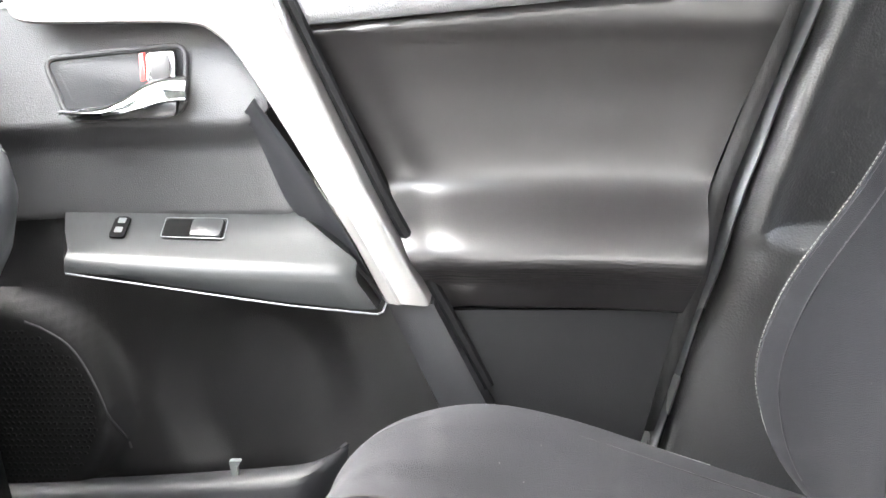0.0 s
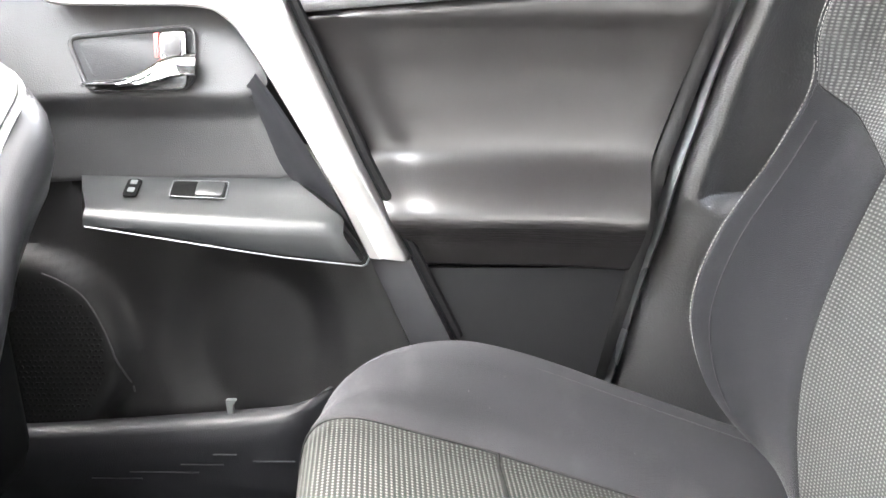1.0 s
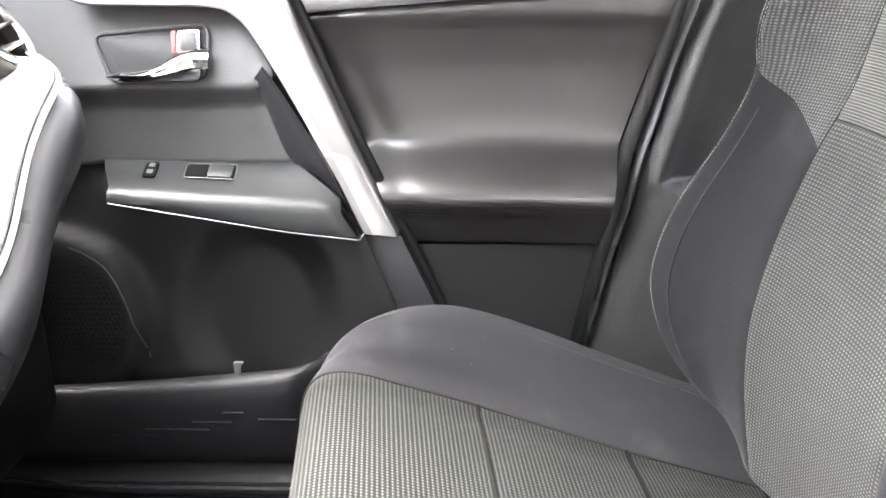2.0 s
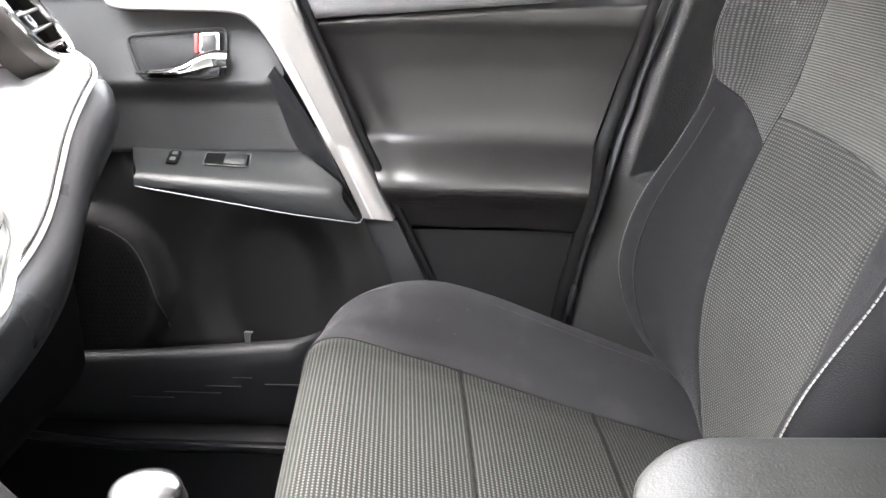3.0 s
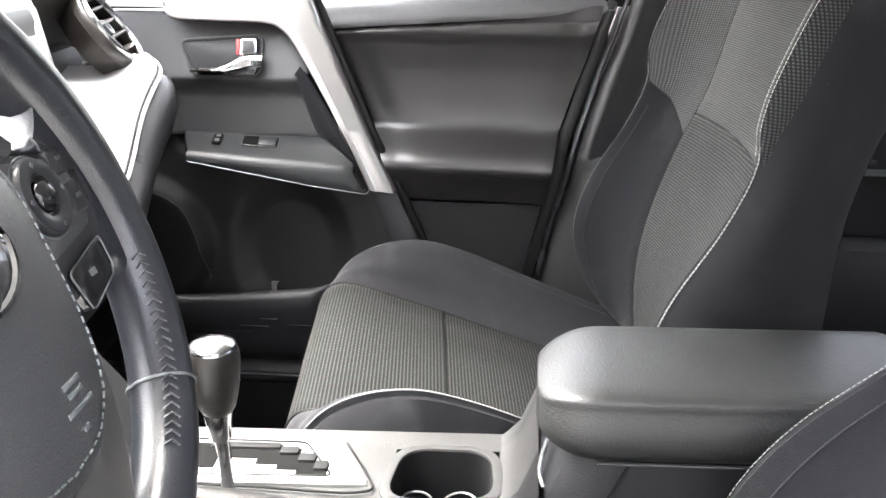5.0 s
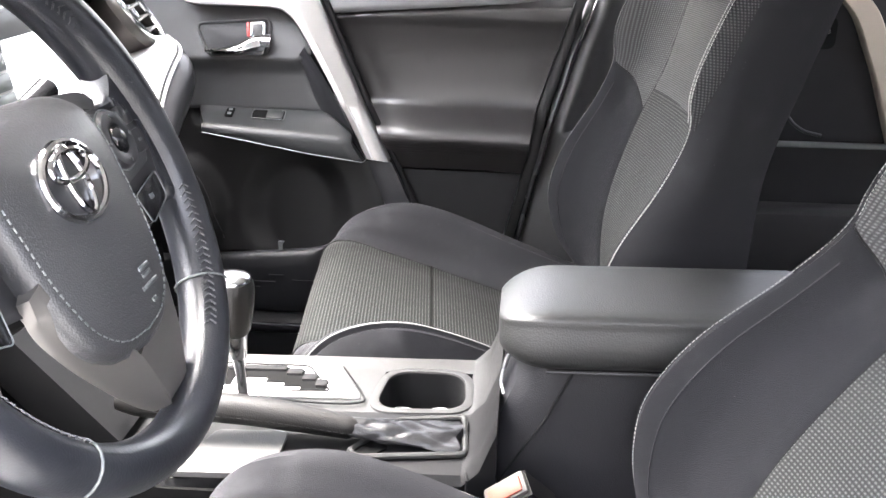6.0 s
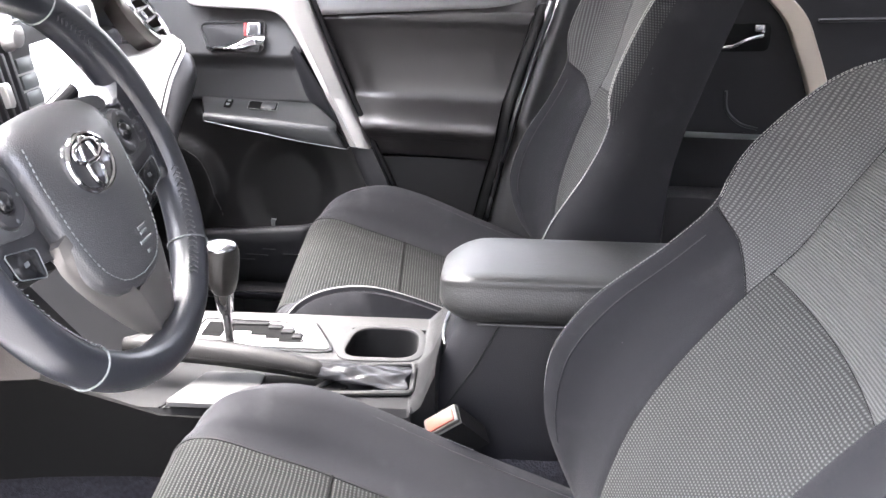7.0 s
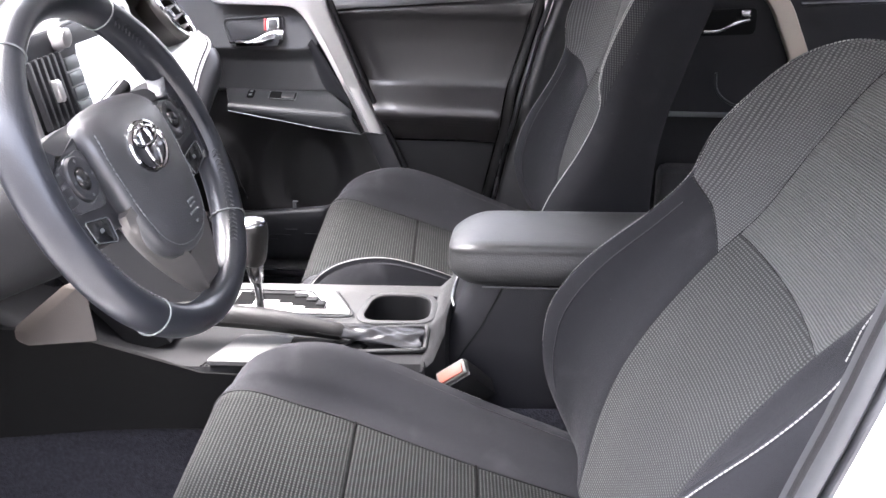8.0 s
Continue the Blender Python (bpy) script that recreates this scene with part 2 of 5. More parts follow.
def slab(outline, depth, bevel=0.003, seg=2, bm=None):
    """A flat plate: an outline of points in one plane, made thick by the vector depth, with rounded edges."""
    own = bmesh.new()
    base = [own.verts.new(p) for p in outline]
    top = [own.verts.new(Vector(p) + Vector(depth)) for p in outline]
    own.faces.new(base[::-1])
    cap = own.faces.new(top)
    n = len(base)
    for i in range(n):
        own.faces.new((base[i], base[(i + 1) % n], top[(i + 1) % n], top[i]))
    if bevel:
        bmesh.ops.bevel(own, geom=list(cap.edges), offset=bevel, segments=seg, affect="EDGES", profile=0.5)
    if bm is None:
        return own
    me = bpy.data.meshes.new("joined")
    own.to_mesh(me)
    own.free()
    bm.from_mesh(me)
    bpy.data.meshes.remove(me)
    return bm


def box(c, size, bevel=0.004, seg=2, m=None, bm=None):
    own = bmesh.new()
    bmesh.ops.create_cube(own, size=1)
    bmesh.ops.scale(own, vec=size, verts=own.verts)
    if bevel:
        bmesh.ops.bevel(own, geom=list(own.edges), offset=bevel, segments=seg, affect="EDGES", profile=0.5)
    bmesh.ops.transform(own, matrix=Matrix.Translation(c) @ (m or Matrix()), verts=own.verts)
    if bm is None:
        return own
    me = bpy.data.meshes.new("joined")
    own.to_mesh(me)
    own.free()
    bm.from_mesh(me)
    bpy.data.meshes.remove(me)
    return bm


def rounded(pts, r, n=5):
    """The corners of a flat outline, rounded."""
    out = []
    pts = [Vector(p) for p in pts]
    for i, p in enumerate(pts):
        a, b = pts[i - 1], pts[(i + 1) % len(pts)]
        ra = min(r, 0.45 * (a - p).length, 0.45 * (b - p).length)
        s, e = p + (a - p).normalized() * ra, p + (b - p).normalized() * ra
        for f in np.linspace(0, 1, n).tolist():
            out.append((1 - f) ** 2 * s + 2 * f * (1 - f) * p + f * f * e)
    return out


def patch(S, P, ns, nt, groove=0.0018, edge=0.005, deep=0.012, puff=0.0):
    """A padded panel cut from the surface S(u, v): P(s, t) gives u, v for s, t from 0 to 1; its rim sinks into a seam."""
    rows = []
    e = 1e-3
    ls = max(1e-4, sum((S(*P((k + 1) / 8, 0.5)) - S(*P(k / 8, 0.5))).length for k in range(8)))
    lt = max(1e-4, sum((S(*P(0.5, (k + 1) / 8)) - S(*P(0.5, k / 8))).length for k in range(8)))
    ss = [0, *np.interp(np.linspace(0, 1, ns + 1), [0, 1 / ns, 1 - 1 / ns, 1], [0, min(0.2, edge / ls), 1 - min(0.2, edge / ls), 1]).tolist(), 1]
    tt = [0, *np.interp(np.linspace(0, 1, nt + 1), [0, 1 / nt, 1 - 1 / nt, 1], [0, min(0.2, edge / lt), 1 - min(0.2, edge / lt), 1]).tolist(), 1]
    for j in range(-1, nt + 2):
        row = []
        for i in range(-1, ns + 2):
            s, t = ss[i + 1], tt[j + 1]
            u, v = P(s, t)
            p = S(u, v)
            du, dv = S(u + e, v) - S(u - e, v), S(u, v + e) - S(u, v - e)
            n = dv.cross(du)
            n = n.normalized() if n.length > 1e-12 else Vector((-1, 0, 0))
            d = min(s * ls, (1 - s) * ls, t * lt, (1 - t) * lt)
            k = min(1.0, d / edge)
            off = -groove * (1 - k) ** 2 + puff * 16 * s * (1 - s) * t * (1 - t)
            if i in (-1, ns + 1) or j in (-1, nt + 1):
                off -= deep
            row.append(p + n * off)
        rows.append(row)
    return grid(rows)


def stitches(pts, length=0.0034, gap=0.0016, r=0.00075, bm=None):
    """Short raised threads along a line."""
    bm = bm or bmesh.new()
    p = [Vector(q) for q in pts]
    walked, at = 0.0, 0.0
    for a, b in zip(p, p[1:]):
        seg = (b - a).length
        while at < walked + seg:
            d = (b - a).normalized()
            c = a + d * (at - walked)
            side = d.cross(Vector((0, 0, 1)))
            side = side.normalized() if side.length > 1e-3 else Vector((1, 0, 0))
            up = side.cross(d)
            vs = [bm.verts.new(c + d * k * length + w) for k in (0, 1) for w in (side * r, up * r, -side * r, -up * r)]
            for q in range(4):
                bm.faces.new((vs[q], vs[(q + 1) % 4], vs[4 + (q + 1) % 4], vs[4 + q]))
            bm.faces.new(vs[:4][::-1])
            bm.faces.new(vs[4:])
            at += length + gap
        walked += seg
    return bm


# ---- the car's shell ----
ground = part("ground", box((0.5, 0.0, -0.46), (400, 400, 0.06), 0), CONCRETE)
tagged(ground, "pale concrete ground under the parked car", "ground", kind="structure")

# Unseen wall, added to hold back sky light from the driver's side.
shade_wall = part("unseen_shade_wall", box((0.5, -3.8, 1.2), (26, 0.25, 3.3), 0.02), material("grey_shade_wall", (0.24, 0.235, 0.23), 0.9, grain=0.4, scale=60, vary=0.25, vscale=1.5))
tagged(shade_wall, "unseen grey wall added to shade the open driver's side", "wall", kind="structure")

floor = part("floor", box((0.35, 0.0, -0.015), (2.4, 1.5, 0.03), 0), CARPET)
tagged(floor, "charcoal carpet floor of the cabin", "floor", kind="structure")

firewall = part("wall_front", box((-0.92, 0.0, 0.35), (0.06, 1.62, 0.85), 0.01), DARK)
tagged(firewall, "black front bulkhead under the windscreen", "wall", kind="structure")
rear_wall = part("wall_rear", box((1.75, 0.0, 0.35), (0.06, 1.62, 0.85), 0.01), DARK)
tagged(rear_wall, "dark rear end of the cabin", "wall", kind="structure")


def roof_row(x, z):
    return [Vector((x, y, z - 0.10 * abs(y / 0.66) ** 4)) for y in np.linspace(-0.66, 0.66, 15)]


roof_lines = [(-0.05, 1.14), (0.15, 1.20), (0.5, 1.24), (1.0, 1.23), (1.6, 1.15)]
bm = grid([roof_row(x, z) for x, z in roof_lines])
grid([[p + Vector((0, 0, 0.04)) for p in roof_row(x, z)] for x, z in roof_lines], bm=bm)
ceiling = part("ceiling", bm, LINER)
tagged(ceiling, "pale grey cloth headliner of the roof", "ceiling", kind="structure")

sill = part("trim", box((0.35, 0.70, 0.10), (2.4, 0.15, 0.24), 0.02), DARK)
tagged(sill, "black plastic sill trim below the passenger doors", "trim", kind="structure")
sill_plate = part("trim", tube(spl([(-0.55, 0.62, 0.245), (-0.33, 0.62, 0.213), (-0.1, 0.62, 0.208), (0.4, 0.62, 0.207)], 20), 0.006, 8, flat=2.5), SMOOTH)
tagged(sill_plate, "smooth black scuff plate along the door sill", "trim", kind="structure")

# ---- glass that closes the cabin ----
windscreen = part("window_1", slab([(-0.86, -0.66, 0.80), (-0.86, 0.66, 0.80), (-0.07, 0.60, 1.145), (-0.07, -0.60, 1.145)], (0.002, 0, 0.005), 0), SCREEN_GLASS)
tagged(windscreen, "clear sloping windscreen above the dashboard", "window", kind="structure")
tailgate = part("window_2", slab([(1.74, -0.62, 0.78), (1.74, 0.62, 0.78), (1.62, 0.58, 1.14), (1.62, -0.58, 1.14)], (0.005, 0, 0), 0), PRIVACY)
tagged(tailgate, "dark tinted rear window of the cabin", "window", kind="structure")
for side in (-1, 1):
    pil = part("trim", tube(spl([(-0.86, side * 0.72, 0.78), (-0.45, side * 0.70, 0.985), (-0.07, side * 0.645, 1.14), (0.1, side * 0.64, 1.165)], 20), 0.036, 10, flat=1.3), LINER)
    tagged(pil, "pale grey windscreen pillar trim", "pillar", kind="structure")

# ---- passenger door ----
door = thing("front_door", "black trimmed front passenger door with silver diagonal strip, closed", "car door")


def diag(z, at=0.075):
    """The slanting rear edge of the silver strip."""
    return at - (z - 0.496) * 0.4526


def sheet(xl, xr, z0, z1, fy, nx, nz, back=0.03):
    """A door panel between two slanting edges, with folded rims."""
    rows = []
    for j in range(-1, nz + 2):
        z = z0 + (z1 - z0) * min(max(j / nz, 0), 1)
        a, b = xl(z), xr(z)
        row = []
        for i in range(-1, nx + 2):
            x = a + (b - a) * min(max(i / nx, 0), 1)
            out = back if i in (-1, nx + 1) or j in (-1, nz + 1) else 0.0
            rim = 0.0025 if i in (0, nx) or j in (0, nz) else 0.0
            row.append(Vector((x, fy(x, z) + out + rim, z)))
        rows.append(row)
    return grid(rows)


PROFILE = spl([(0.475, 0.735), (0.500, 0.724), (0.518, 0.7135), (0.530, 0.7060), (0.538, 0.7035), (0.546, 0.7050), (0.556, 0.7135), (0.568, 0.730), (0.578, 0.747), (0.586, 0.759), (0.594, 0.7655), (0.606, 0.769), (0.635, 0.771), (0.68, 0.770), (0.72, 0.764), (0.742, 0.758), (0.785, 0.757)], 200)


def rear_profile(z):
    return float(np.interp(z, PROFILE[:, 0], PROFILE[:, 1]))


def rear_edge(z):
    return float(np.interp(z, [0.30, 0.507, 0.545, 0.586, 0.627, 0.667, 0.706, 0.744, 0.80], [0.262, 0.314, 0.319, 0.326, 0.339, 0.351, 0.364, 0.374, 0.392]))


def belt(x):
    return 0.734 + 0.066 * (x + 0.04)


def pad_depth(x, z):
    lift = 0.005 * math.exp(-((x - 0.36) / 0.03) ** 2) + 0.020 * max(0.0, (x - 0.16) / 0.19) ** 2.2
    soft = sum(rear_profile(z + d) for d in (-0.004, -0.002, 0, 0.002, 0.004)) / 5
    back = 1.6 * max(0.0, z - belt(x) - 0.001)
    return soft - lift + back + 0.004 * math.exp(-((x - diag(z, 0.1)) / 0.02) ** 2)


pad = part("padded_panel", sheet(lambda z: diag(z, 0.079), rear_edge, 0.478, 0.785, pad_depth, 30, 110), PADVINYL, door, "soft black vinyl upper pad with an elbow ledge")
part("lower_rear_panel", sheet(lambda z: diag(z, 0.083), lambda z: rear_edge(z) - 0.001, 0.30, 0.4755, lambda x, z: 0.734 - 0.03 * (0.4755 - z) / 0.17, 6, 10), DARK, door)

# belt rail above the pad, with a rounded lower lip
rows = []
for x in np.linspace(-0.075, 0.405, 24):
    z = belt(x) + 0.006
    rows.append([Vector(p) for p in ((x, 0.80, z), (x, 0.768, z), (x, 0.760, z + 0.002), (x, 0.757, z + 0.007), (x, 0.758, z + 0.013), (x, 0.762, z + 0.020), (x, 0.771, z + 0.029), (x, 0.783, z + 0.036), (x, 0.815, z + 0.042))])
part("belt_rail", grid(rows), RAIL, door, "grained black belt rail below the window")
part("rear_border", sheet(lambda z: rear_edge(z) + 0.0035, lambda z: rear_edge(z) + 0.021, 0.33, 0.80, lambda x, z: 0.757 - 0.012 * (0.76 - z), 4, 30, 0.05), PLASTIC, door)

# silver strip: a flat run under the window that bends down in a slant
def strip_line(k, w):
    """Edge points of the strip: k along it, w across (0: left and lower, 1: right and upper)."""
    low = spl([(-0.282, 0.772), (-0.268, 0.757), (-0.20, 0.754), (-0.125, 0.752), (-0.098, 0.742), (-0.075, 0.715), (-0.03, 0.64), (0.005, 0.575), (0.036, 0.503)], 60)
    high = spl([(-0.282, 0.80), (-0.262, 0.803), (-0.20, 0.803), (-0.10, 0.806), (-0.062, 0.797), (-0.038, 0.748), (0.005, 0.652), (0.04, 0.575), (0.0755, 0.497)], 60)
    a, b = low[k], high[k]
    return a + (b - a) * w


rows = []
for k in range(60):
    row = []
    for w, d in ((0.0, 0.735), (0.0, 0.700), (0.05, 0.6965), (0.30, 0.696), (0.36, 0.6985), (0.9, 0.7005), (0.97, 0.703), (1.0, 0.708), (1.0, 0.735)):
        x, z = strip_line(k, w)
        row.append(Vector((x, d + 0.04 * max(0.0, z - 0.60) / 0.2, z)))
    rows.append(row)
part("silver_strip", grid(rows, cap=True), SILVER, door, "satin silver trim strip, flat then slanting")
# Dark bar plugs the gap beside the strip and stands in for its shade.
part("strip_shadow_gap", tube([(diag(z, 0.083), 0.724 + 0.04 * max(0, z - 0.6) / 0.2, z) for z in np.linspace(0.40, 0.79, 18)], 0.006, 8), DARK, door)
part("lower_strip", sheet(lambda z: 0.037 - (z - 0.496) * 0.42, lambda z: diag(z, 0.079), 0.31, 0.4965, lambda x, z: 0.704 - 0.01 * (0.4965 - z) / 0.17, 5, 10), PLASTIC_D, door, "grained black foot of the silver strip")

# front panel round the handle; darker plates stand in for its shaded hollow
cup_out = [(-0.264, 0.722), (-0.133, 0.731), (-0.134, 0.676), (-0.238, 0.672)]


def lean(z):
    return 0.755 - 0.5 * (0.735 - z)


def front_depth(x, z):
    y = lean(max(z, 0.668))
    if z < 0.668:
        f = min(1.0, (0.668 - z) / 0.03)
        y += 0.010 * f * f * (3 - 2 * f) - 0.12 * max(0.0, 0.65 - z)
    return y - 0.03 * max(0.0, (-0.26 - x)) / 0.2


part("front_panel", sheet(lambda z: -0.42, lambda z: float(np.interp(z, [0.578, 0.59, 0.635, 0.666, 0.676, 0.745, 0.765], [-0.044, -0.049, -0.066, -0.079, -0.060, -0.08, -0.09])), 0.578, 0.765, front_depth, 36, 52), PLASTIC, door)
def on_lean(x, y, z):
    """A place on the leaning panel round the handle."""
    return (x, y - 0.745 + lean(z), z)


cup = part("handle_cup", slab(rounded([on_lean(x, 0.7425, z) for x, z in cup_out], 0.012), (0, -0.0015, 0), 0.001), PLASTIC_D, door, "darker plate painted as the shaded recess behind the handle")
ring = rounded([on_lean(x, 0.741, z) for x, z in cup_out], 0.014)
part("cup_rim", tube(ring, 0.0028, 8, closed=True), PLASTIC, door)
inner = rounded([on_lean(-0.252, 0.7405, 0.718), on_lean(-0.158, 0.7405, 0.724), on_lean(-0.160, 0.7405, 0.684), on_lean(-0.232, 0.7405, 0.682)], 0.01)
part("cup_floor", slab(inner, (0, -0.0012, 0), 0.0008), PLASTIC_D, cup)
upper = spl([(-0.241, 0.684), (-0.222, 0.6865), (-0.200, 0.6885), (-0.180, 0.694), (-0.164, 0.7035), (-0.148, 0.7085), (-0.128, 0.7085)], 26)
lower = spl([(-0.240, 0.6795), (-0.222, 0.680), (-0.200, 0.6805), (-0.180, 0.682), (-0.164, 0.6845), (-0.148, 0.6875), (-0.128, 0.688)], 26)
rows = []
for k in range(26):
    f = k / 25
    row = []
    for w, d in ((0.0, 0.004), (0.0, 0.0), (0.12, -0.0035), (0.5, -0.0055), (0.88, -0.004), (1.0, 0.0), (1.0, 0.004)):
        x, z = lower[k] + (upper[k] - lower[k]) * w
        row.append(Vector(on_lean(x, 0.7275 - 0.010 * math.sin(math.pi * min(1.0, 1.15 * f)) + d, z)))
    rows.append(row)
part("inner_handle", grid(rows, close_u=True, cap=True), CHROME, door, "curved chrome door pull handle")
part("handle_base", slab(rounded([on_lean(-0.215, 0.735, 0.684), on_lean(-0.137, 0.735, 0.692), on_lean(-0.137, 0.735, 0.677), on_lean(-0.232, 0.735, 0.675)], 0.004), (0, -0.008, 0), 0.002), GLOSS, door)
lockb = part("lock_button", slab(rounded([on_lean(-0.164, 0.735, 0.728), on_lean(-0.140, 0.735, 0.729), on_lean(-0.138, 0.735, 0.704), on_lean(-0.163, 0.735, 0.703)], 0.003), (0, -0.008, 0), 0.0015), DULL_CHROME, door, "chrome square lock button")
part("lock_face", slab(rounded([on_lean(-0.161, 0.7265, 0.725), on_lean(-0.1435, 0.7265, 0.726), on_lean(-0.142, 0.7265, 0.708), on_lean(-0.158, 0.7265, 0.707)], 0.002), (0, -0.0015, 0), 0.0008), PLASTIC, lockb)
part("lock_marker", slab(rounded([on_lean(-0.172, 0.7335, 0.7265), on_lean(-0.1675, 0.7335, 0.727), on_lean(-0.165, 0.7335, 0.705), on_lean(-0.1695, 0.7335, 0.7045)], 0.001), (0, -0.004, 0), 0.0005), RED, door, "red unlocked marker")

# armrest with the switches
arm = []
for f in np.linspace(0, 1, 40):
    xb, xi = -0.264 + f * 0.218, -0.240 + f * 0.254
    xl = xi + 0.003 + 0.014 * f
    zi = 0.564 - f * 0.020
    zb = 0.5435 - f * 0.038 + 0.010 * max(0.0, 1 - f / 0.7)
    zt = 0.586 - f * 0.004
    yi = 0.659 + 0.014 * f
    end = 0.004 * max(0.0, 1 - (1 - f) / 0.04)
    pts = [(xb, 0.775, zt), (xb + 0.002, 0.726, zt - 0.001), ((xb + xi) / 2, (0.726 + yi + 0.014) / 2, (zt + zi) / 2 + 0.003), (xi, yi + 0.014 + end, zi + 0.003), (xi, yi + 0.006 + end, zi - 0.001), (xi, yi + 0.002 + end, zi - 0.007), (xi + 0.002 * f, yi + end, zi - 0.012), (xl, yi + 0.002 + end, zb), (xl, yi + 0.03, zb - 0.004)]
    arm.append([Vector(p) for p in pts])
armrest = part("armrest", grid(arm, cap=True), ARMREST, door, "smooth dark armrest panel with switches")
line = [(-0.238 + f * 0.270, 0.658 + 0.015 * f, 0.5415 - f * 0.038 + 0.010 * max(0.0, 1 - f / 0.7)) for f in np.linspace(0, 1, 12)]
line += [(0.036, 0.680, 0.5025), (0.0375, 0.700, 0.5035)]
part("chrome_line", tube(line, 0.0009, 6), SEAL, armrest, "thin bright line under the armrest")


def on_arm(f, g, lift=0.0):
    """A point of the armrest's top: f along it, g from its outer to its inner edge."""
    xb, xi = -0.264 + f * 0.218, -0.240 + f * 0.254
    zi, zt, yi = 0.564 - f * 0.020, 0.586 - f * 0.004, 0.659 + 0.014 * f
    return Vector((xb + (xi - xb) * g, 0.726 + (yi + 0.014 - 0.726) * g, zt + (zi + 0.003 - zt) * g + 0.0015 * 4 * g * (1 - g) + lift))


def on_patch(f0, f1, g0, g1, lift, deep, bevel=0.0012, r=0.003):
    x0, x1 = (-0.264 + 0.218 * f + 0.5 * (0.024 + 0.036 * f) for f in (1.127 * f0 - 0.017, 1.127 * f1 - 0.017))
    pts = [on_arm((x + 0.264 - 0.024 * g) / (0.218 + 0.036 * g), g, lift) for x, g in ((x0, g0), (x1, g0), (x1, g1), (x0, g1))]
    return slab(rounded(pts, r), (0, -0.4 * deep, deep), bevel)


lock_switch = part("lock_switch", on_patch(0.180, 0.232, 0.24, 0.72, 0.0008, 0.002), HOLLOW, armrest, "black door lock rocker switch")
part("lock_mark", on_patch(0.194, 0.219, 0.3, 0.42, 0.0032, 0.0005, 0, 0.0005), CLAY, lock_switch)
part("lock_mark", on_patch(0.194, 0.219, 0.52, 0.64, 0.0032, 0.0005, 0, 0.0005), CLAY, lock_switch)
# No pocket is cut: a flat black plate gives the well its shade.
window_switch = part("window_switch", on_patch(0.355, 0.560, 0.26, 0.68, 0.0008, 0.0012), HOLLOW, armrest, "black window switch on a plate painted as its shaded well")
part("switch_rocker", on_patch(0.45, 0.553, 0.28, 0.66, 0.0016, 0.0024), ARMREST, window_switch)
part("switch_edge", tube(rounded([on_arm((x + 0.264 - 0.024 * g) / (0.218 + 0.036 * g), g, 0.0026) for x, g in ((-0.162, 0.25), (-0.105, 0.25), (-0.105, 0.69), (-0.162, 0.69))], 0.003), 0.0004, 6, closed=True), CLAY, window_switch, "thin bright frame round the switch")

# blade of the pull handle beside the strip
left = spl([(-0.081, 0.676), (-0.068, 0.640), (-0.050, 0.590), (-0.030, 0.569), (-0.004, 0.545), (0.028, 0.503)], 28)
right = spl([(-0.066, 0.692), (-0.045, 0.660), (-0.012, 0.602), (0.006, 0.566), (0.022, 0.532), (0.036, 0.502)], 28)
rows = []
for k in range(28):
    f = k / 27
    row = [Vector((left[k][0], 0.775, left[k][1]))]
    for w in np.linspace(0, 1, 12).tolist():
        x, z = left[k] + (right[k] - left[k]) * w
        y = 0.7245 - 0.005 * f - 0.022 * w ** 1.3 + 0.002 * math.sin(math.pi * w)
        row.append(Vector((x, y + 0.02 * max(0.0, w - 0.86), z)))
    rows.append(row)
part("pull_blade", grid(rows, cap=True), GLOSS_SOFT, door, "glossy dark pull handle blade")

# lower front panel with speaker and pocket
def low_depth(x, z):
    y = 0.722 - 0.035 * (0.545 - z) / 0.2 + 0.05 * max(0.0, (z - 0.55) / 0.04) * min(1.0, max(0.0, (x + 0.275) / 0.02))
    d = math.hypot((x + 0.335) / 0.105, (z - 0.40) / 0.10)
    y -= 0.022 * max(0.0, min(1.0, (1.12 - d) / 0.16))
    d2 = math.hypot((x + 0.09) / 0.09, (z - 0.40) / 0.11)
    y += 0.016 * max(0.0, min(1.0, (1.1 - d2) / 0.4))
    return y


low = part("lower_front_panel", sheet(lambda z: -0.46, lambda z: 0.036 - (z - 0.496) * 0.42, 0.32, 0.592, low_depth, 60, 34), LOWER, door, "black lower door panel with a speaker bulge")
grille = bmesh.new()
for i in range(-15, 16):
    for j in range(-14, 15):
        x, z = i * 0.006, j * 0.006
        if x * x / 0.088 ** 2 + z * z / 0.082 ** 2 < 1:
            wx, wz = -0.335 + x + (0.003 if j % 2 else 0), 0.40 + z
            y = low_depth(wx, wz) - 0.0005
            tube([(wx, y, wz), (wx, y - 0.0006, wz)], 0.0019, 5, bm=grille)
part("speaker_edge", tube([(x, low_depth(x, z) - 0.0004, z) for x, z in spl([(-0.305, 0.488), (-0.286, 0.480), (-0.262, 0.462), (-0.244, 0.428), (-0.231, 0.385), (-0.224, 0.350)], 20)], 0.0010, 6), PLASTIC, door, "thin moulded edge round the speaker")
part("speaker_grille", grille, DARK, door, "dotted black speaker grille", smooth=False, kind="stuff")


def lip(x):
    return 0.322 + 0.030 * max(0.0, (x + 0.46) / 0.43) ** 1.6


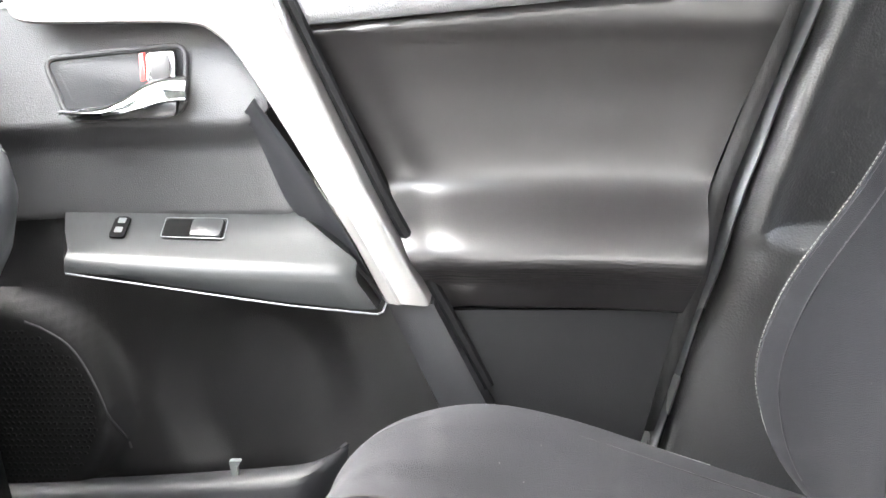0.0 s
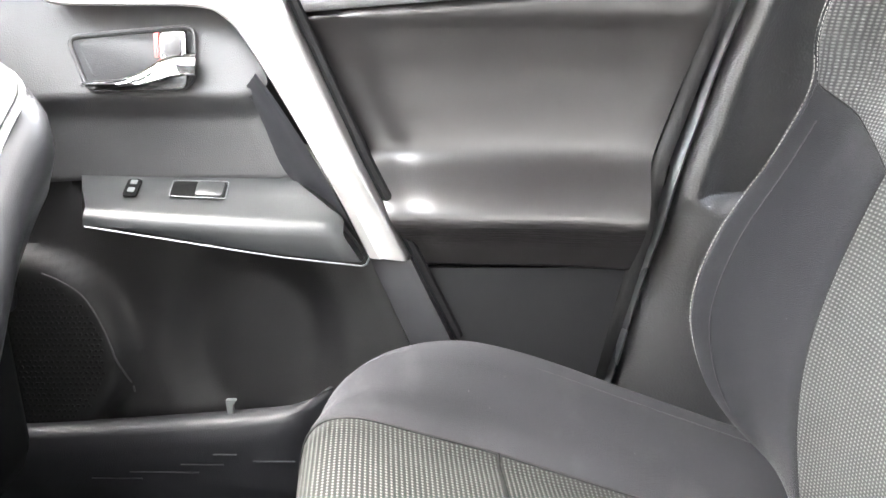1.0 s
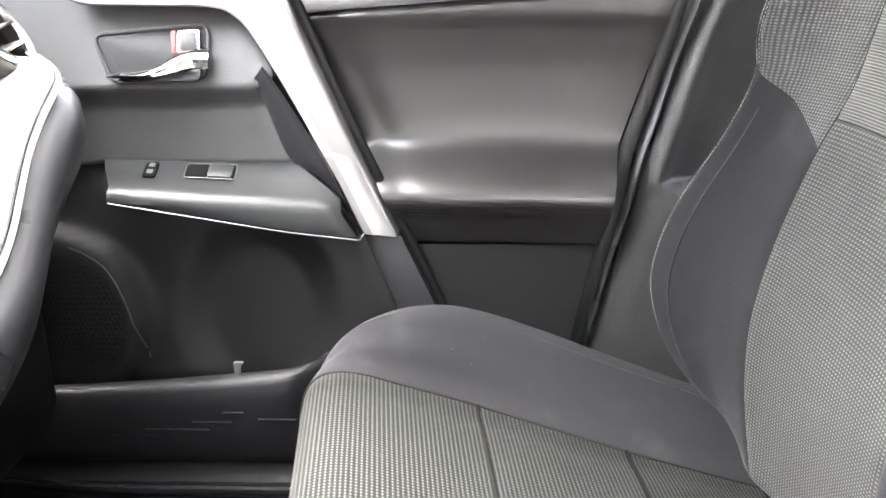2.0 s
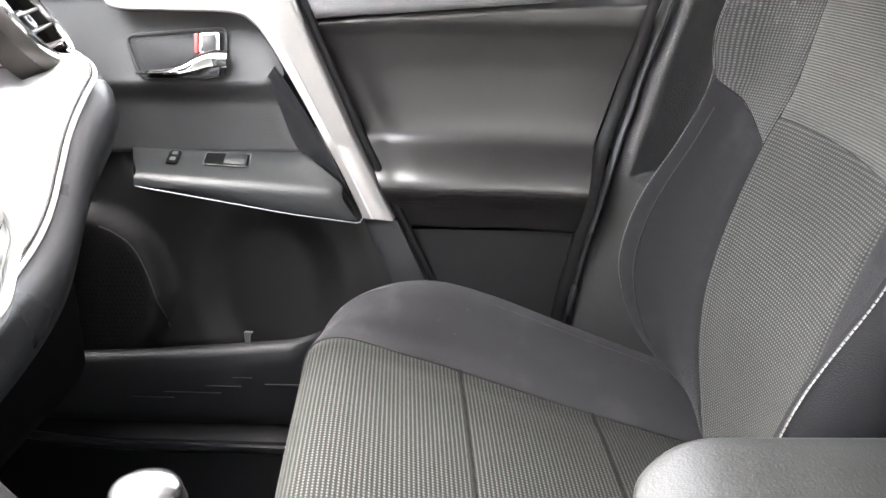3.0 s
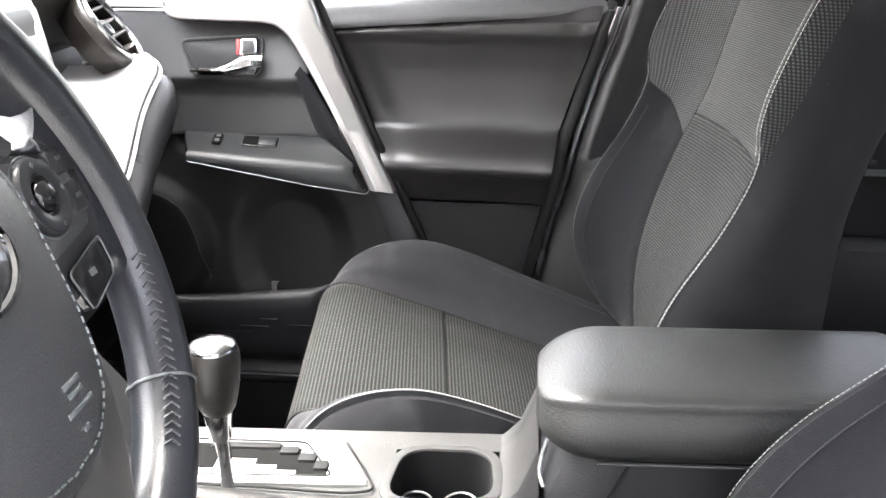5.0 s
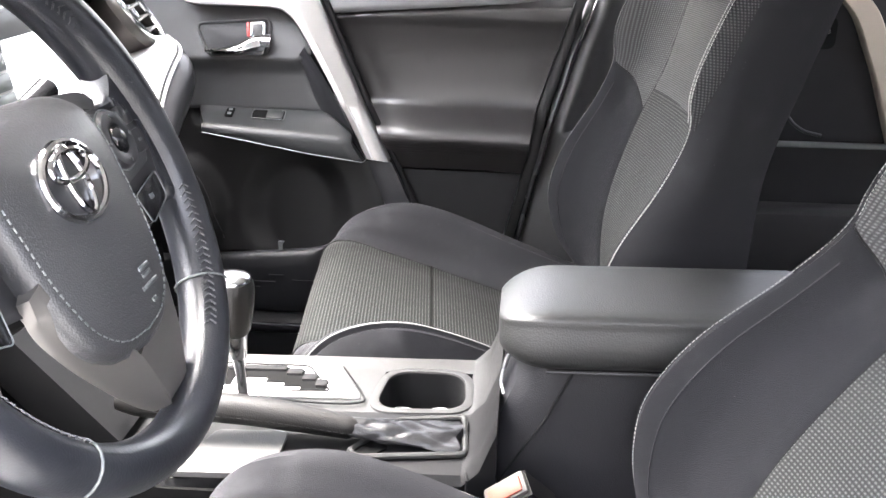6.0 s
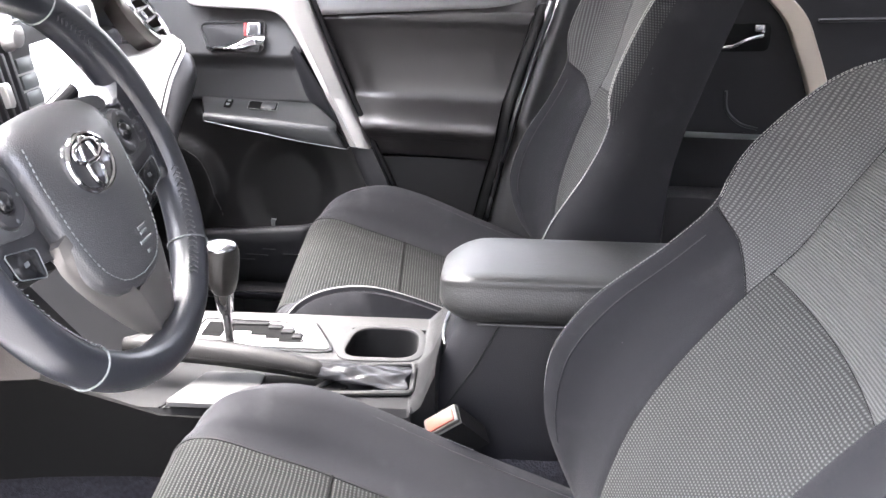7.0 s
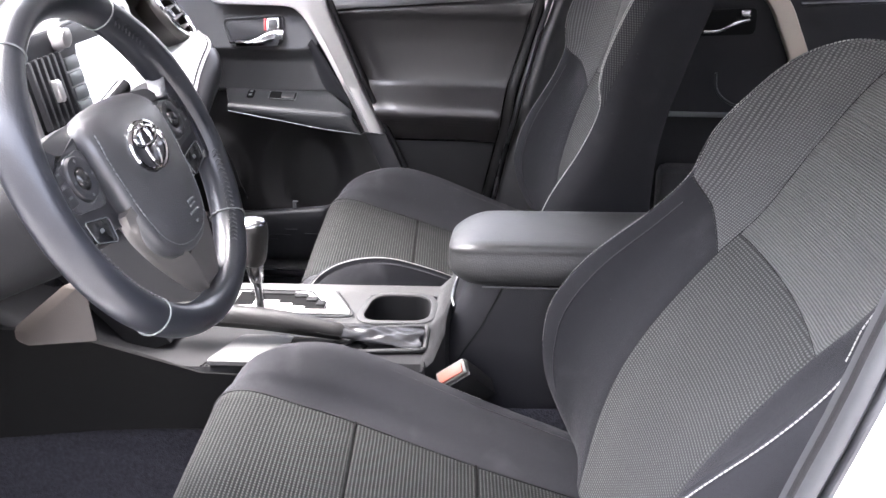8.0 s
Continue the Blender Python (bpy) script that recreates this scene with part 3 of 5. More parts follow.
rows = []
for x in np.linspace(-0.47, -0.004, 40):
    z = lip(x)
    tuck = 0.06 * max(0.0, (x + 0.06) / 0.055) ** 2
    rows.append([Vector(p) for p in ((x, 0.675 + tuck * 0.3, z - 0.04), (x, 0.672 + tuck * 0.4, z - 0.006), (x, 0.660 + tuck * 0.6, z), (x, 0.648 + tuck, z + 0.001), (x, 0.641 + tuck, z - 0.002), (x, 0.638 + tuck, z - 0.008), (x, 0.640 + tuck, z - 0.03), (x, 0.648 + tuck, z - 0.07), (x, 0.655 + tuck, 0.235), (x, 0.668 + tuck * 0.5, 0.218), (x, 0.71, 0.214))])
pocket = part("map_pocket", grid(rows, cap=True), PLASTIC_D, door, "smooth black map pocket along the door's foot")
part("pocket_floor", box((-0.235, 0.685, 0.285), (0.45, 0.03, 0.01), 0.002), DARK, pocket)
for x0, x1, z in ((-0.268, -0.213, 0.267), (-0.168, -0.122, 0.287), (-0.09, -0.045, 0.291), (-0.131, -0.106, 0.301), (-0.225, -0.15, 0.276)):
    y = float(np.interp(z, [0.235, lip(x0) - 0.07, lip(x0) - 0.03], [0.655, 0.648, 0.640]))
    part("pocket_rib", box(((x0 + x1) / 2, y - 0.0005, z), (x1 - x0, 0.003, 0.0016), 0.0007), PLASTIC_D, pocket)
clip = part("pocket_clip", slab(rounded([(-0.114, 0.652, lip(-0.11)), (-0.108, 0.652, lip(-0.11)), (-0.108, 0.652, lip(-0.11) + 0.011), (-0.103, 0.652, lip(-0.11) + 0.017), (-0.115, 0.652, lip(-0.11) + 0.017)], 0.0015), (0, 0.005, 0), 0.001), CLAY, pocket, "small grey clip on the pocket's rim")

# the door's outer frame and window
frame_line = spl([(-0.62, 0.80, 0.80), (-0.40, 0.76, 1.0), (-0.15, 0.70, 1.14), (0.1, 0.68, 1.18), (0.30, 0.68, 1.17), (0.40, 0.73, 1.0), (0.41, 0.79, 0.79)], 40)
part("window_frame", tube(frame_line, 0.034, 8), DARK, door)
part("window_pane", slab([(-0.60, 0.792, 0.795), (0.40, 0.792, 0.795), (0.40, 0.73, 1.0), (0.30, 0.69, 1.16), (0.1, 0.69, 1.17), (-0.15, 0.71, 1.13), (-0.40, 0.765, 0.99)], (0, 0.004, 0), 0), GLASS, door, "green tinted window glass")
part("outer_skin", sheet(lambda z: -0.62, lambda z: 0.42, 0.15, 0.775, lambda x, z: 0.835 + 0.03 * math.sin((z - 0.1) * 4), 12, 12, 0.02), WHITEPAINT, door)
# Added dark sheet, keeps the bright skin from showing through panel gaps.
part("dark_backing_sheet", sheet(lambda z: -0.60, lambda z: 0.40, 0.17, 0.765, lambda x, z: 0.812, 4, 4, 0.004), DARK, door)
part("mirror_corner", slab([(-0.62, 0.79, 0.79), (-0.34, 0.79, 0.80), (-0.42, 0.765, 0.97)], (0, 0.02, 0), 0.003), SMOOTH, door)
white_sheet = part("window_white_sheet", slab(rounded([(0.035, 0.786, 0.805), (0.085, 0.784, 0.812), (0.082, 0.772, 0.845), (0.03, 0.774, 0.838)], 0.003), (0, 0.001, 0), 0), MARK, door, "small white four-sided sheet on the window")

# ---- pillar between the doors ----
pillar = thing("centre_pillar", "black grained centre pillar trim with rubber door seal", "pillar")


def seam(z):
    return float(np.interp(z, [0.20, 0.351, 0.461, 0.504, 0.546, 0.588, 0.628, 0.668, 0.706, 0.744, 0.79, 1.2], [0.268, 0.303, 0.328, 0.341, 0.350, 0.360, 0.372, 0.382, 0.394, 0.407, 0.420, 0.47]))


rows = []
for z in np.linspace(0.2, 1.2, 60):
    x = seam(z)
    y = 0.765 - 0.09 * max(0.0, z - 0.8) / 0.4
    rows.append([Vector((x - 0.005 + 0.5 * dx, y + dy, z)) for dx, dy in ((0, 0.03), (0.0, 0.0), (0.004, -0.008), (0.010, -0.011), (0.016, -0.008), (0.019, 0.0), (0.020, 0.03))])
part("door_seal", grid(rows), SEAL, pillar, "grey rubber door seal catching light")


def pillar_row(z):
    x = seam(z) + 0.007
    k = min(1.0, max(0.0, (z - 0.530) / 0.022))
    k = k * k * (3 - 2 * k)
    y = 0.757 - 0.09 * max(0.0, z - 0.8) / 0.4
    hollow = [(0, 0.03), (0.0, 0.0), (0.0015, -0.006), (0.0045, -0.012), (0.009, -0.016), (0.014, -0.0175), (0.019, -0.0165), (0.025, -0.012), (0.033, -0.004), (0.046, 0.003), (0.07, 0.007), (0.14, 0.008), (0.22, 0.004), (0.27, 0.03)]
    plain = [(0, 0.03), (0.0, 0.0), (0.004, -0.006), (0.012, -0.012), (0.020, -0.015), (0.028, -0.018), (0.034, -0.019), (0.041, -0.020), (0.050, -0.021), (0.064, -0.022), (0.09, -0.022), (0.14, -0.022), (0.22, -0.018), (0.27, 0.03)]
    return [Vector((x + a[0] * k + b[0] * (1 - k), y + a[1] * k + b[1] * (1 - k), z)) for a, b in zip(hollow, plain)]


part("pillar_trim", grid([pillar_row(z) for z in np.r_[np.linspace(0.2, 0.522, 16), np.linspace(0.527, 0.556, 14), np.linspace(0.57, 0.91, 24)]]), SOFT, pillar, "grained black pillar cover with a hollow for the belt")
part("upper_trim", grid([pillar_row(z) for z in np.linspace(0.912, 1.2, 8)]), LINER, pillar, "pale grey upper pillar cover")

# ---- rear door ----
rear_door = thing("rear_door", "black trimmed rear passenger door with silver slanting strip", "car door")
part("door_panel", sheet(lambda z: 0.62, lambda z: 1.62, 0.16, 0.80, lambda x, z: 0.785 - 0.02 * (0.8 - z), 8, 16), PLASTIC_D, rear_door)
part("ledge", box((1.0, 0.765, 0.537), (0.72, 0.045, 0.002), 0.0008), CLAY, rear_door, "thin bright edge of the rear armrest")
part("pull_cup", tube(spl([(0.745, 0.752, 0.625), (0.75, 0.748, 0.590), (0.775, 0.746, 0.566), (0.81, 0.748, 0.556)], 16), 0.003, 8), SMOOTH, rear_door, "curved rim of the pull cup")
part("belt_line", tube([(0.9, 0.775, 0.757), (1.1, 0.775, 0.765), (1.5, 0.775, 0.785)], 0.004, 6), SMOOTH, rear_door)
part("lower_pocket", box((1.02, 0.75, 0.33), (0.75, 0.08, 0.2), 0.02), PLASTIC_D, rear_door)
rows = []
for k in range(30):
    f = k / 29
    a = spl([(0.795, 0.80), (0.838, 0.755), (0.865, 0.70), (0.885, 0.655), (0.905, 0.60), (0.93, 0.53)], 30)[k]
    b = spl([(0.83, 0.81), (0.875, 0.765), (0.902, 0.71), (0.925, 0.655), (0.945, 0.60), (0.968, 0.53)], 30)[k]
    rows.append([Vector((a[0], 0.785, a[1])), Vector((a[0], 0.757, a[1])), Vector((a[0] + 0.003, 0.754, a[1])), Vector(((a[0] + b[0]) / 2, 0.753, (a[1] + b[1]) / 2)), Vector((b[0] - 0.003, 0.755, b[1])), Vector((b[0], 0.760, b[1])), Vector((b[0], 0.785, b[1]))])
part("silver_strip", grid(rows, cap=True), WARM_SILVER, rear_door, "satin warm silver slanting strip")
# Flat dark plate in place of the handle's shaded hollow.
part("handle_cup", slab(rounded([(0.70, 0.764, 0.745), (0.815, 0.764, 0.752), (0.815, 0.764, 0.70), (0.70, 0.764, 0.695)], 0.012), (0, -0.002, 0), 0.001), DARK, rear_door)
part("inner_handle", tube(spl([(0.715, 0.755, 0.705), (0.745, 0.75, 0.708), (0.77, 0.745, 0.722), (0.80, 0.752, 0.730)], 16), 0.0038, 10), CHROME, rear_door, "chrome door pull handle")
part("lock_button", box((0.792, 0.754, 0.742), (0.020, 0.010, 0.016), 0.003), DULL_CHROME, rear_door)
part("outer_skin", sheet(lambda z: 0.43, lambda z: 1.75, 0.15, 0.80, lambda x, z: 0.84 + 0.03 * math.sin((z - 0.1) * 4), 12, 12, 0.02), WHITEPAINT, rear_door)

part("window_pane", slab([(0.45, 0.80, 0.79), (1.66, 0.80, 0.80), (1.58, 0.68, 1.12), (0.45, 0.69, 1.16)], (0, 0.004, 0), 0), PRIVACY, rear_door, "dark tinted window glass")

# ---- driver's side body ----
body = thing("driver_side_body", "driver's side pillar and white painted rear door skin", "car body")


def dpillar(z):
    return float(np.interp(z, [0.1, 0.55, 0.681, 0.711, 0.788, 0.852, 1.2], [0.47, 0.522, 0.555, 0.565, 0.588, 0.608, 0.72]))


def dpillar_row(z, pts):
    return [Vector((dpillar(z) + dx, -0.74 + dy + 0.08 * max(0, z - 0.75), z)) for dx, dy in pts]


zs = np.linspace(0.05, 1.2, 40)
part("pillar_trim", grid([dpillar_row(z, ((0.12, 0.12), (0.075, 0.09), (0.038, 0.03), (0.026, 0.010), (0.025, 0.0), (0.028, -0.004), (0.05, 0.02))) for z in zs]), DARK, body)
part("door_seal", grid([dpillar_row(z, ((0.027, 0.02), (0.025, -0.006), (0.027, -0.013), (0.030, -0.015), (0.033, -0.012), (0.034, 0.02))) for z in zs]), RUBBER, body)
part("pillar_flange", grid([dpillar_row(z, ((0.033, 0.03), (0.033, -0.008), (0.036, -0.016), (0.040, -0.018), (0.042, -0.016), (0.044, 0.02))) for z in zs]), RUBBER, body)
part("outer_skin", sheet(lambda z: dpillar(z) + 0.038, lambda z: 1.75, 0.02, 0.88, lambda x, z: -0.80 - 0.02 * math.sin((z - 0.1) * 4), 20, 14, 0.06), WHITEPAINT, body, "white painted rear door skin")
part("sill", box((0.2, -0.74, 0.02), (1.5, 0.12, 0.14), 0.03), WHITEPAINT, body)
part("roof_rail", tube(spl([(-0.75, -0.74, 0.80), (-0.35, -0.72, 1.0), (0.0, -0.66, 1.15), (0.3, -0.66, 1.18), (1.0, -0.66, 1.18), (1.6, -0.66, 1.1)], 30), 0.03, 8), DARK, body)
part("rear_window_frame", tube(spl([(0.65, -0.78, 0.88), (1.2, -0.78, 0.90), (1.7, -0.76, 0.95)], 10), 0.03, 8), DARK, body)

part("rear_window_pane", slab([(0.68, -0.78, 0.86), (1.66, -0.78, 0.88), (1.58, -0.68, 1.12), (0.76, -0.67, 1.16)], (0, -0.004, 0), 0), PRIVACY, body, "dark tinted rear side glass")

# ---- seats ----
ZB = [0.30, 0.34, 0.39, 0.44, 0.49, 0.555, 0.63, 0.69, 0.735, 0.78, 0.85, 0.888, 0.905, 0.907]
back_z = table(ZB)
back_crest = table([0.385, 0.343, 0.303, 0.283, 0.279, 0.30, 0.345, 0.371, 0.371, 0.383, 0.416, 0.450, 0.48, 0.52])
back_in = table([0.36, 0.357, 0.354, 0.354, 0.360, 0.377, 0.404, 0.432, 0.446, 0.458, 0.478, 0.492, 0.51, 0.535])
back_rear = table([0.45, 0.45, 0.45, 0.45, 0.451, 0.453, 0.458, 0.471, 0.485, 0.50, 0.528, 0.546, 0.556, 0.56])
back_cy = table([0.205, 0.218, 0.228, 0.236, 0.239, 0.24, 0.239, 0.238, 0.240, 0.238, 0.228, 0.212, 0.19, 0.18])
back_sy = table([0.125, 0.138, 0.15, 0.155, 0.158, 0.16, 0.161, 0.162, 0.166, 0.168, 0.165, 0.155, 0.14, 0.13])
KNOTS = [0.0, 0.25, 0.45, 0.62, 0.75, 0.86, 1.0]


def across(u, cols):
    """A smooth line through seven columns from the middle (u 0) to the rim (u 1), mirrored to the other side."""
    a = abs(u)
    p = [Vector((c[0], -c[1], c[2])) for c in cols[1:2]] + [Vector(c) for c in cols]
    p.append(2 * p[-1] - p[-2])
    i = max(0, min(5, int(np.searchsorted(KNOTS, a, side="right")) - 1))
    f = (a - KNOTS[i]) / (KNOTS[i + 1] - KNOTS[i])
    q0, q1, q2, q3 = p[i], p[i + 1], p[i + 2], p[i + 3]
    r = 0.5 * (2 * q1 + (q2 - q0) * f + (2 * q0 - 5 * q1 + 4 * q2 - q3) * f * f + (3 * q1 - q0 - 3 * q2 + q3) * f ** 3)
    return Vector((r[0], r[1] if u >= 0 else -r[1], r[2]))


def back_surface(u, v, full=0.0):
    """The backrest's skin; full brings the inner bolster forward."""
    v = min(max(v, 0), 1)
    z, b, n, r, c, s = back_z(v), back_crest(v), back_in(v), back_rear(v), back_cy(v), back_sy(v)
    if u > 0:
        b -= full * math.sin(math.pi * min(1.0, v / 0.60)) ** 0.7
    return across(u, [(n + 0.016, 0, z), (n + 0.010, 0.6 * s, z), (n, s, z), (n + 0.42 * (b - n), s + 0.62 * (c - s), z), (b, c, z), (b + 0.35 * (r - b), c + 0.028, z), (r, c + 0.012, z)])


ci = [(-0.098, 0.24), (-0.099, 0.325), (-0.087, 0.393), (-0.05, 0.410), (0.02, 0.389), (0.087, 0.368), (0.2365, 0.326), (0.39, 0.285)]
cc = [(-0.086, 0.24), (-0.085, 0.32), (-0.073, 0.385), (-0.03, 0.434), (0.04, 0.453), (0.116, 0.438), (0.24, 0.387), (0.40, 0.324)]
cu_ix, cu_iz = table([p[0] for p in ci]), table([p[1] for p in ci])
cu_cx, cu_cz = table([p[0] for p in cc]), table([p[1] for p in cc])
cu_sy = table([0.180, 0.182, 0.184, 0.186, 0.184, 0.178, 0.145, 0.12])
cu_cy = table([0.220, 0.228, 0.233, 0.237, 0.239, 0.239, 0.236, 0.226])


def cushion_surface(u, v, sag=0.0):
    """The cushion's skin; sag presses the inner bolster down towards the rear."""
    v = min(max(v, 0), 1)
    ix, iz, cx, cz, s, c = cu_ix(v), cu_iz(v), cu_cx(v), cu_cz(v), cu_sy(v), cu_cy(v)
    if u > 0:
        cz -= sag * min(1.0, max(0.0, (v - 0.40) / 0.45))
    low = min(cz - 0.065, cz * 0.5 + 0.1)
    return across(u, [(ix, 0, iz + 0.004), (ix, 0.6 * s, iz + 0.002), (ix, s, iz), (0.5 * (ix + cx), 0.5 * (s + c), iz + 0.62 * (cz - iz)), (cx, c, cz), (cx + 0.012, c + 0.018, low), (cx + 0.02, c + 0.012, 0.20)])


def seat(name, label, m, extra, sag=0.0, full=0.0):
    def cushion(u, v):
        return cushion_surface(u, v, sag)

    def rest_skin(u, v):
        return back_surface(u, v, full)

    s = thing(name, label, "car seat", m, "front seats")
    # cushion
    base = part("seat_base", box((0.13, 0, 0.13), (0.40, 0.42, 0.14), 0.02), DARK, s)
    for y in (-0.19, 0.19):
        part("slide_rail", box((0.14, y, 0.035), (0.52, 0.035, 0.03), 0.004), CLAY, base)
    cush = part("seat_cushion", box((0.13, 0, 0.24), (0.44, 0.40, 0.06), 0.02), CLOTH, s)
    for a, b, k in ((0.0, 5.0 / 7, 24), (5.0 / 7, 6.0 / 7, 10), (6.0 / 7, 1.0, 10)):
        part("woven_panel", patch(cushion, lambda p, t: ((p * 2 - 1) * 0.45, a + (b - a) * t), 16, k), WEAVE_SHADED, cush, "grey dotted woven seat panel")
    for q in (-1, 1):
        part("bolster", patch(cushion, lambda p, t: (q * (0.45 + 0.30 * p), t), 10, 36, puff=0.002), CLOTH, cush, "dark flat cloth side bolster")
        part("side_panel", patch(cushion, lambda p, t: (q * (0.75 + 0.25 * p), t), 8, 30), CLOTH, cush)
        part("stitching", stitches([cushion(-0.728 if q < 0 else 0.757, v) + Vector((0, -0.0008 if q < 0 else 0.0004, 0.0014)) for v in np.linspace(0.12, 0.86, 60)], *((0.0036, 0.0010, 0.00062) if q < 0 else (0.0030, 0.0014, 0.00045))), THREAD, cush, "white contrast stitching", smooth=False)
        if q > 0:
            part("tuck_seam", tube([cushion(0.69, v) for v in np.linspace(0.42, 0.97, 40)], 0.0007, 5), PLASTIC_D, cush)
    for v in (5.0 / 7, 6.0 / 7):
        part("cross_seam", tube([cushion(u, v) - Vector((0, 0, 0.0010)) for u in np.linspace(-0.45, 0.45, 20).tolist()], 0.0022, 6), HOLLOW, cush)
    for q in (-1, 1):
        part("edge_seam", tube([cushion(q * 0.45, v) - Vector((0, 0, 0.0012)) for v in np.linspace(0.05, 0.99, 40).tolist()], 0.0020, 6), DARK, cush)
    # backrest
    pivot = Vector((0.36, 0.0, 0.30))
    back = part("backrest", box((0.425, 0, 0.46), (0.02, 0.30, 0.26), 0.008), CLOTH, s)
    seam_v, top_v = 6.6 / 13, 1.0

    def mid_seam(p):
        return seam_v + 0.006 * (1 - (2 * p - 1) ** 2) - 0.006 * p - 0.024 * (1 - p)

    part("woven_panel", patch(rest_skin, lambda p, t: (0.71 * p - 0.26, mid_seam(p) * t), 18, 26), WEAVE_LIT, back, "grey dotted woven lower back panel")
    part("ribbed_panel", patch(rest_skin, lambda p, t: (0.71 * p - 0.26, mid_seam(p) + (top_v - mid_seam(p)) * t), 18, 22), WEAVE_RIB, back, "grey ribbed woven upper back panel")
    for q in (-1, 1):
        def cut(p):
            return (6.05 + 1.05 * p) / 13
        if q > 0:
            part("bolster", patch(rest_skin, lambda p, t: (0.45 + 0.30 * p, cut(p) * t), 12, 30), CLOTH, back, "dark flat cloth back bolster")
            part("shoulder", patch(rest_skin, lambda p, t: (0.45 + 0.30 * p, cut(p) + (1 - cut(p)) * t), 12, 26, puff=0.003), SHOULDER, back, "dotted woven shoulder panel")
        else:
            part("bolster", patch(rest_skin, lambda p, t: (-0.26 - 0.49 * p, t), 14, 46), CLOTH, back, "flat cloth bolster along the whole back")
        part("side_panel", patch(rest_skin, lambda p, t: (q * (0.75 + 0.25 * p), t), 12, 40), CLOTH, back, "dark flat cloth side of the backrest")
        part("shoulder_wrap", patch(lambda u, v: rest_skin(u, v) + Vector((-0.001, q * 0.002, 0)), lambda p, t: (q * (0.752 + 0.062 * p * (0.45 + 0.75 * math.sin(min(1, t * 3.2) * math.pi / 2))), (7.1 + 0.5 * (1 - p)) / 13 + (1 - (7.1 + 0.5 * (1 - p)) / 13) * t), 6, 24), SHOULDER_SHADED, back)
        thread = stitches([rest_skin(q * 0.765, v) + Vector((-0.0012, q * 0.0006, 0)) for v in np.linspace(0.10, 0.985, 90)], *((0.0036, 0.0010, 0.00085) if q < 0 else (0.0030, 0.0014, 0.00045)))
        stitches([rest_skin(q * 0.735, v) + Vector((-0.0022, 0, 0)) for v in np.linspace(0.56, 0.985, 50)], *((0.0036, 0.0010, 0.00062) if q < 0 else (0.0030, 0.0014, 0.0003)), bm=thread)
        part("stitching", thread, THREAD, back, "white contrast stitching", smooth=False)
        part("tuck_seam", tube([rest_skin(q * 0.69, v) for v in np.linspace(0.14, 0.5, 30)], 0.0007, 5), PLASTIC_D, back)
    part("cross_seam", tube([rest_skin(0.71 * p - 0.26, mid_seam(p)) + Vector((0.002, 0, 0)) for p in np.linspace(0, 1, 20).tolist()], 0.0008, 6), DARK, back)
    part("edge_seam", tube([rest_skin(0.45, v) + Vector((0.0022, 0, 0)) for v in np.linspace(0.02, 0.95, 40).tolist()], 0.0012, 6), DARK, back)
    part("edge_seam", tube([rest_skin(0.45 + 0.30 * p, (6.05 + 1.05 * p) / 13) + Vector((0.002, 0, 0)) for p in np.linspace(0, 1, 14).tolist()], 0.0010, 6), DARK, back)
    rows = [[Vector((back_rear(v) + 0.018 * (1 - (2 * k) ** 2), 2 * k * (back_cy(v) + 0.010), back_z(v))) for k in np.linspace(-0.5, 0.5, 14)] for v in np.linspace(0, 1, 24)]
    part("back_shell", grid(rows), DARK, back, "black cover on the seat's rear")
    rest = spl([(0.50, 0, 0.93), (0.485, 0, 0.99), (0.50, 0, 1.06), (0.55, 0, 1.09), (0.60, 0, 1.06), (0.60, 0, 0.97), (0.56, 0, 0.925)], 24)
    rows = []
    for y in np.linspace(-0.13, 0.13, 14):
        k = math.sqrt(max(0.03, 1 - (y / 0.135) ** 4))
        c = Vector((0.545, y, 1.005))
        rows.append([c + Vector(((p[0] - 0.545) * k, 0, (p[2] - 1.005) * (0.85 + 0.15 * k))) for p in rest])
    part("headrest", grid(rows, close_u=True, cap=True), CLOTH, back, "dark cloth headrest")
    for y in (-0.06, 0.06):
        part("headrest_post", tube([(0.535, y, 0.86), (0.55, y, 0.95)], 0.006, 8), CHROME, back)
    back.matrix_basis = Matrix.Translation(pivot) @ Matrix.Rotation(radians(extra), 4, "Y") @ Matrix.Translation(-pivot)
    return s


seat("car_seat", "dark grey cloth passenger seat with dotted woven panels and white stitching", pose(0.10, 0.36, 0.0, 0, 0, 6.0), 0.0)
seat("car_seat", "dark grey cloth driver seat with dotted woven panels, reclined", pose(0.131, -0.395, 0.010, 0, 0, 6.0), 18.5, sag=0.019, full=0.010)

# ---- centre console ----
console = thing("centre_console", "black and silver centre console between the front seats", "console")
YAW = math.tan(radians(3.0))


def con(x, y, z):
    """Console places, on an axis that runs slightly aslant."""
    return Vector((x, y + x * YAW - 0.004, z))


rows = []
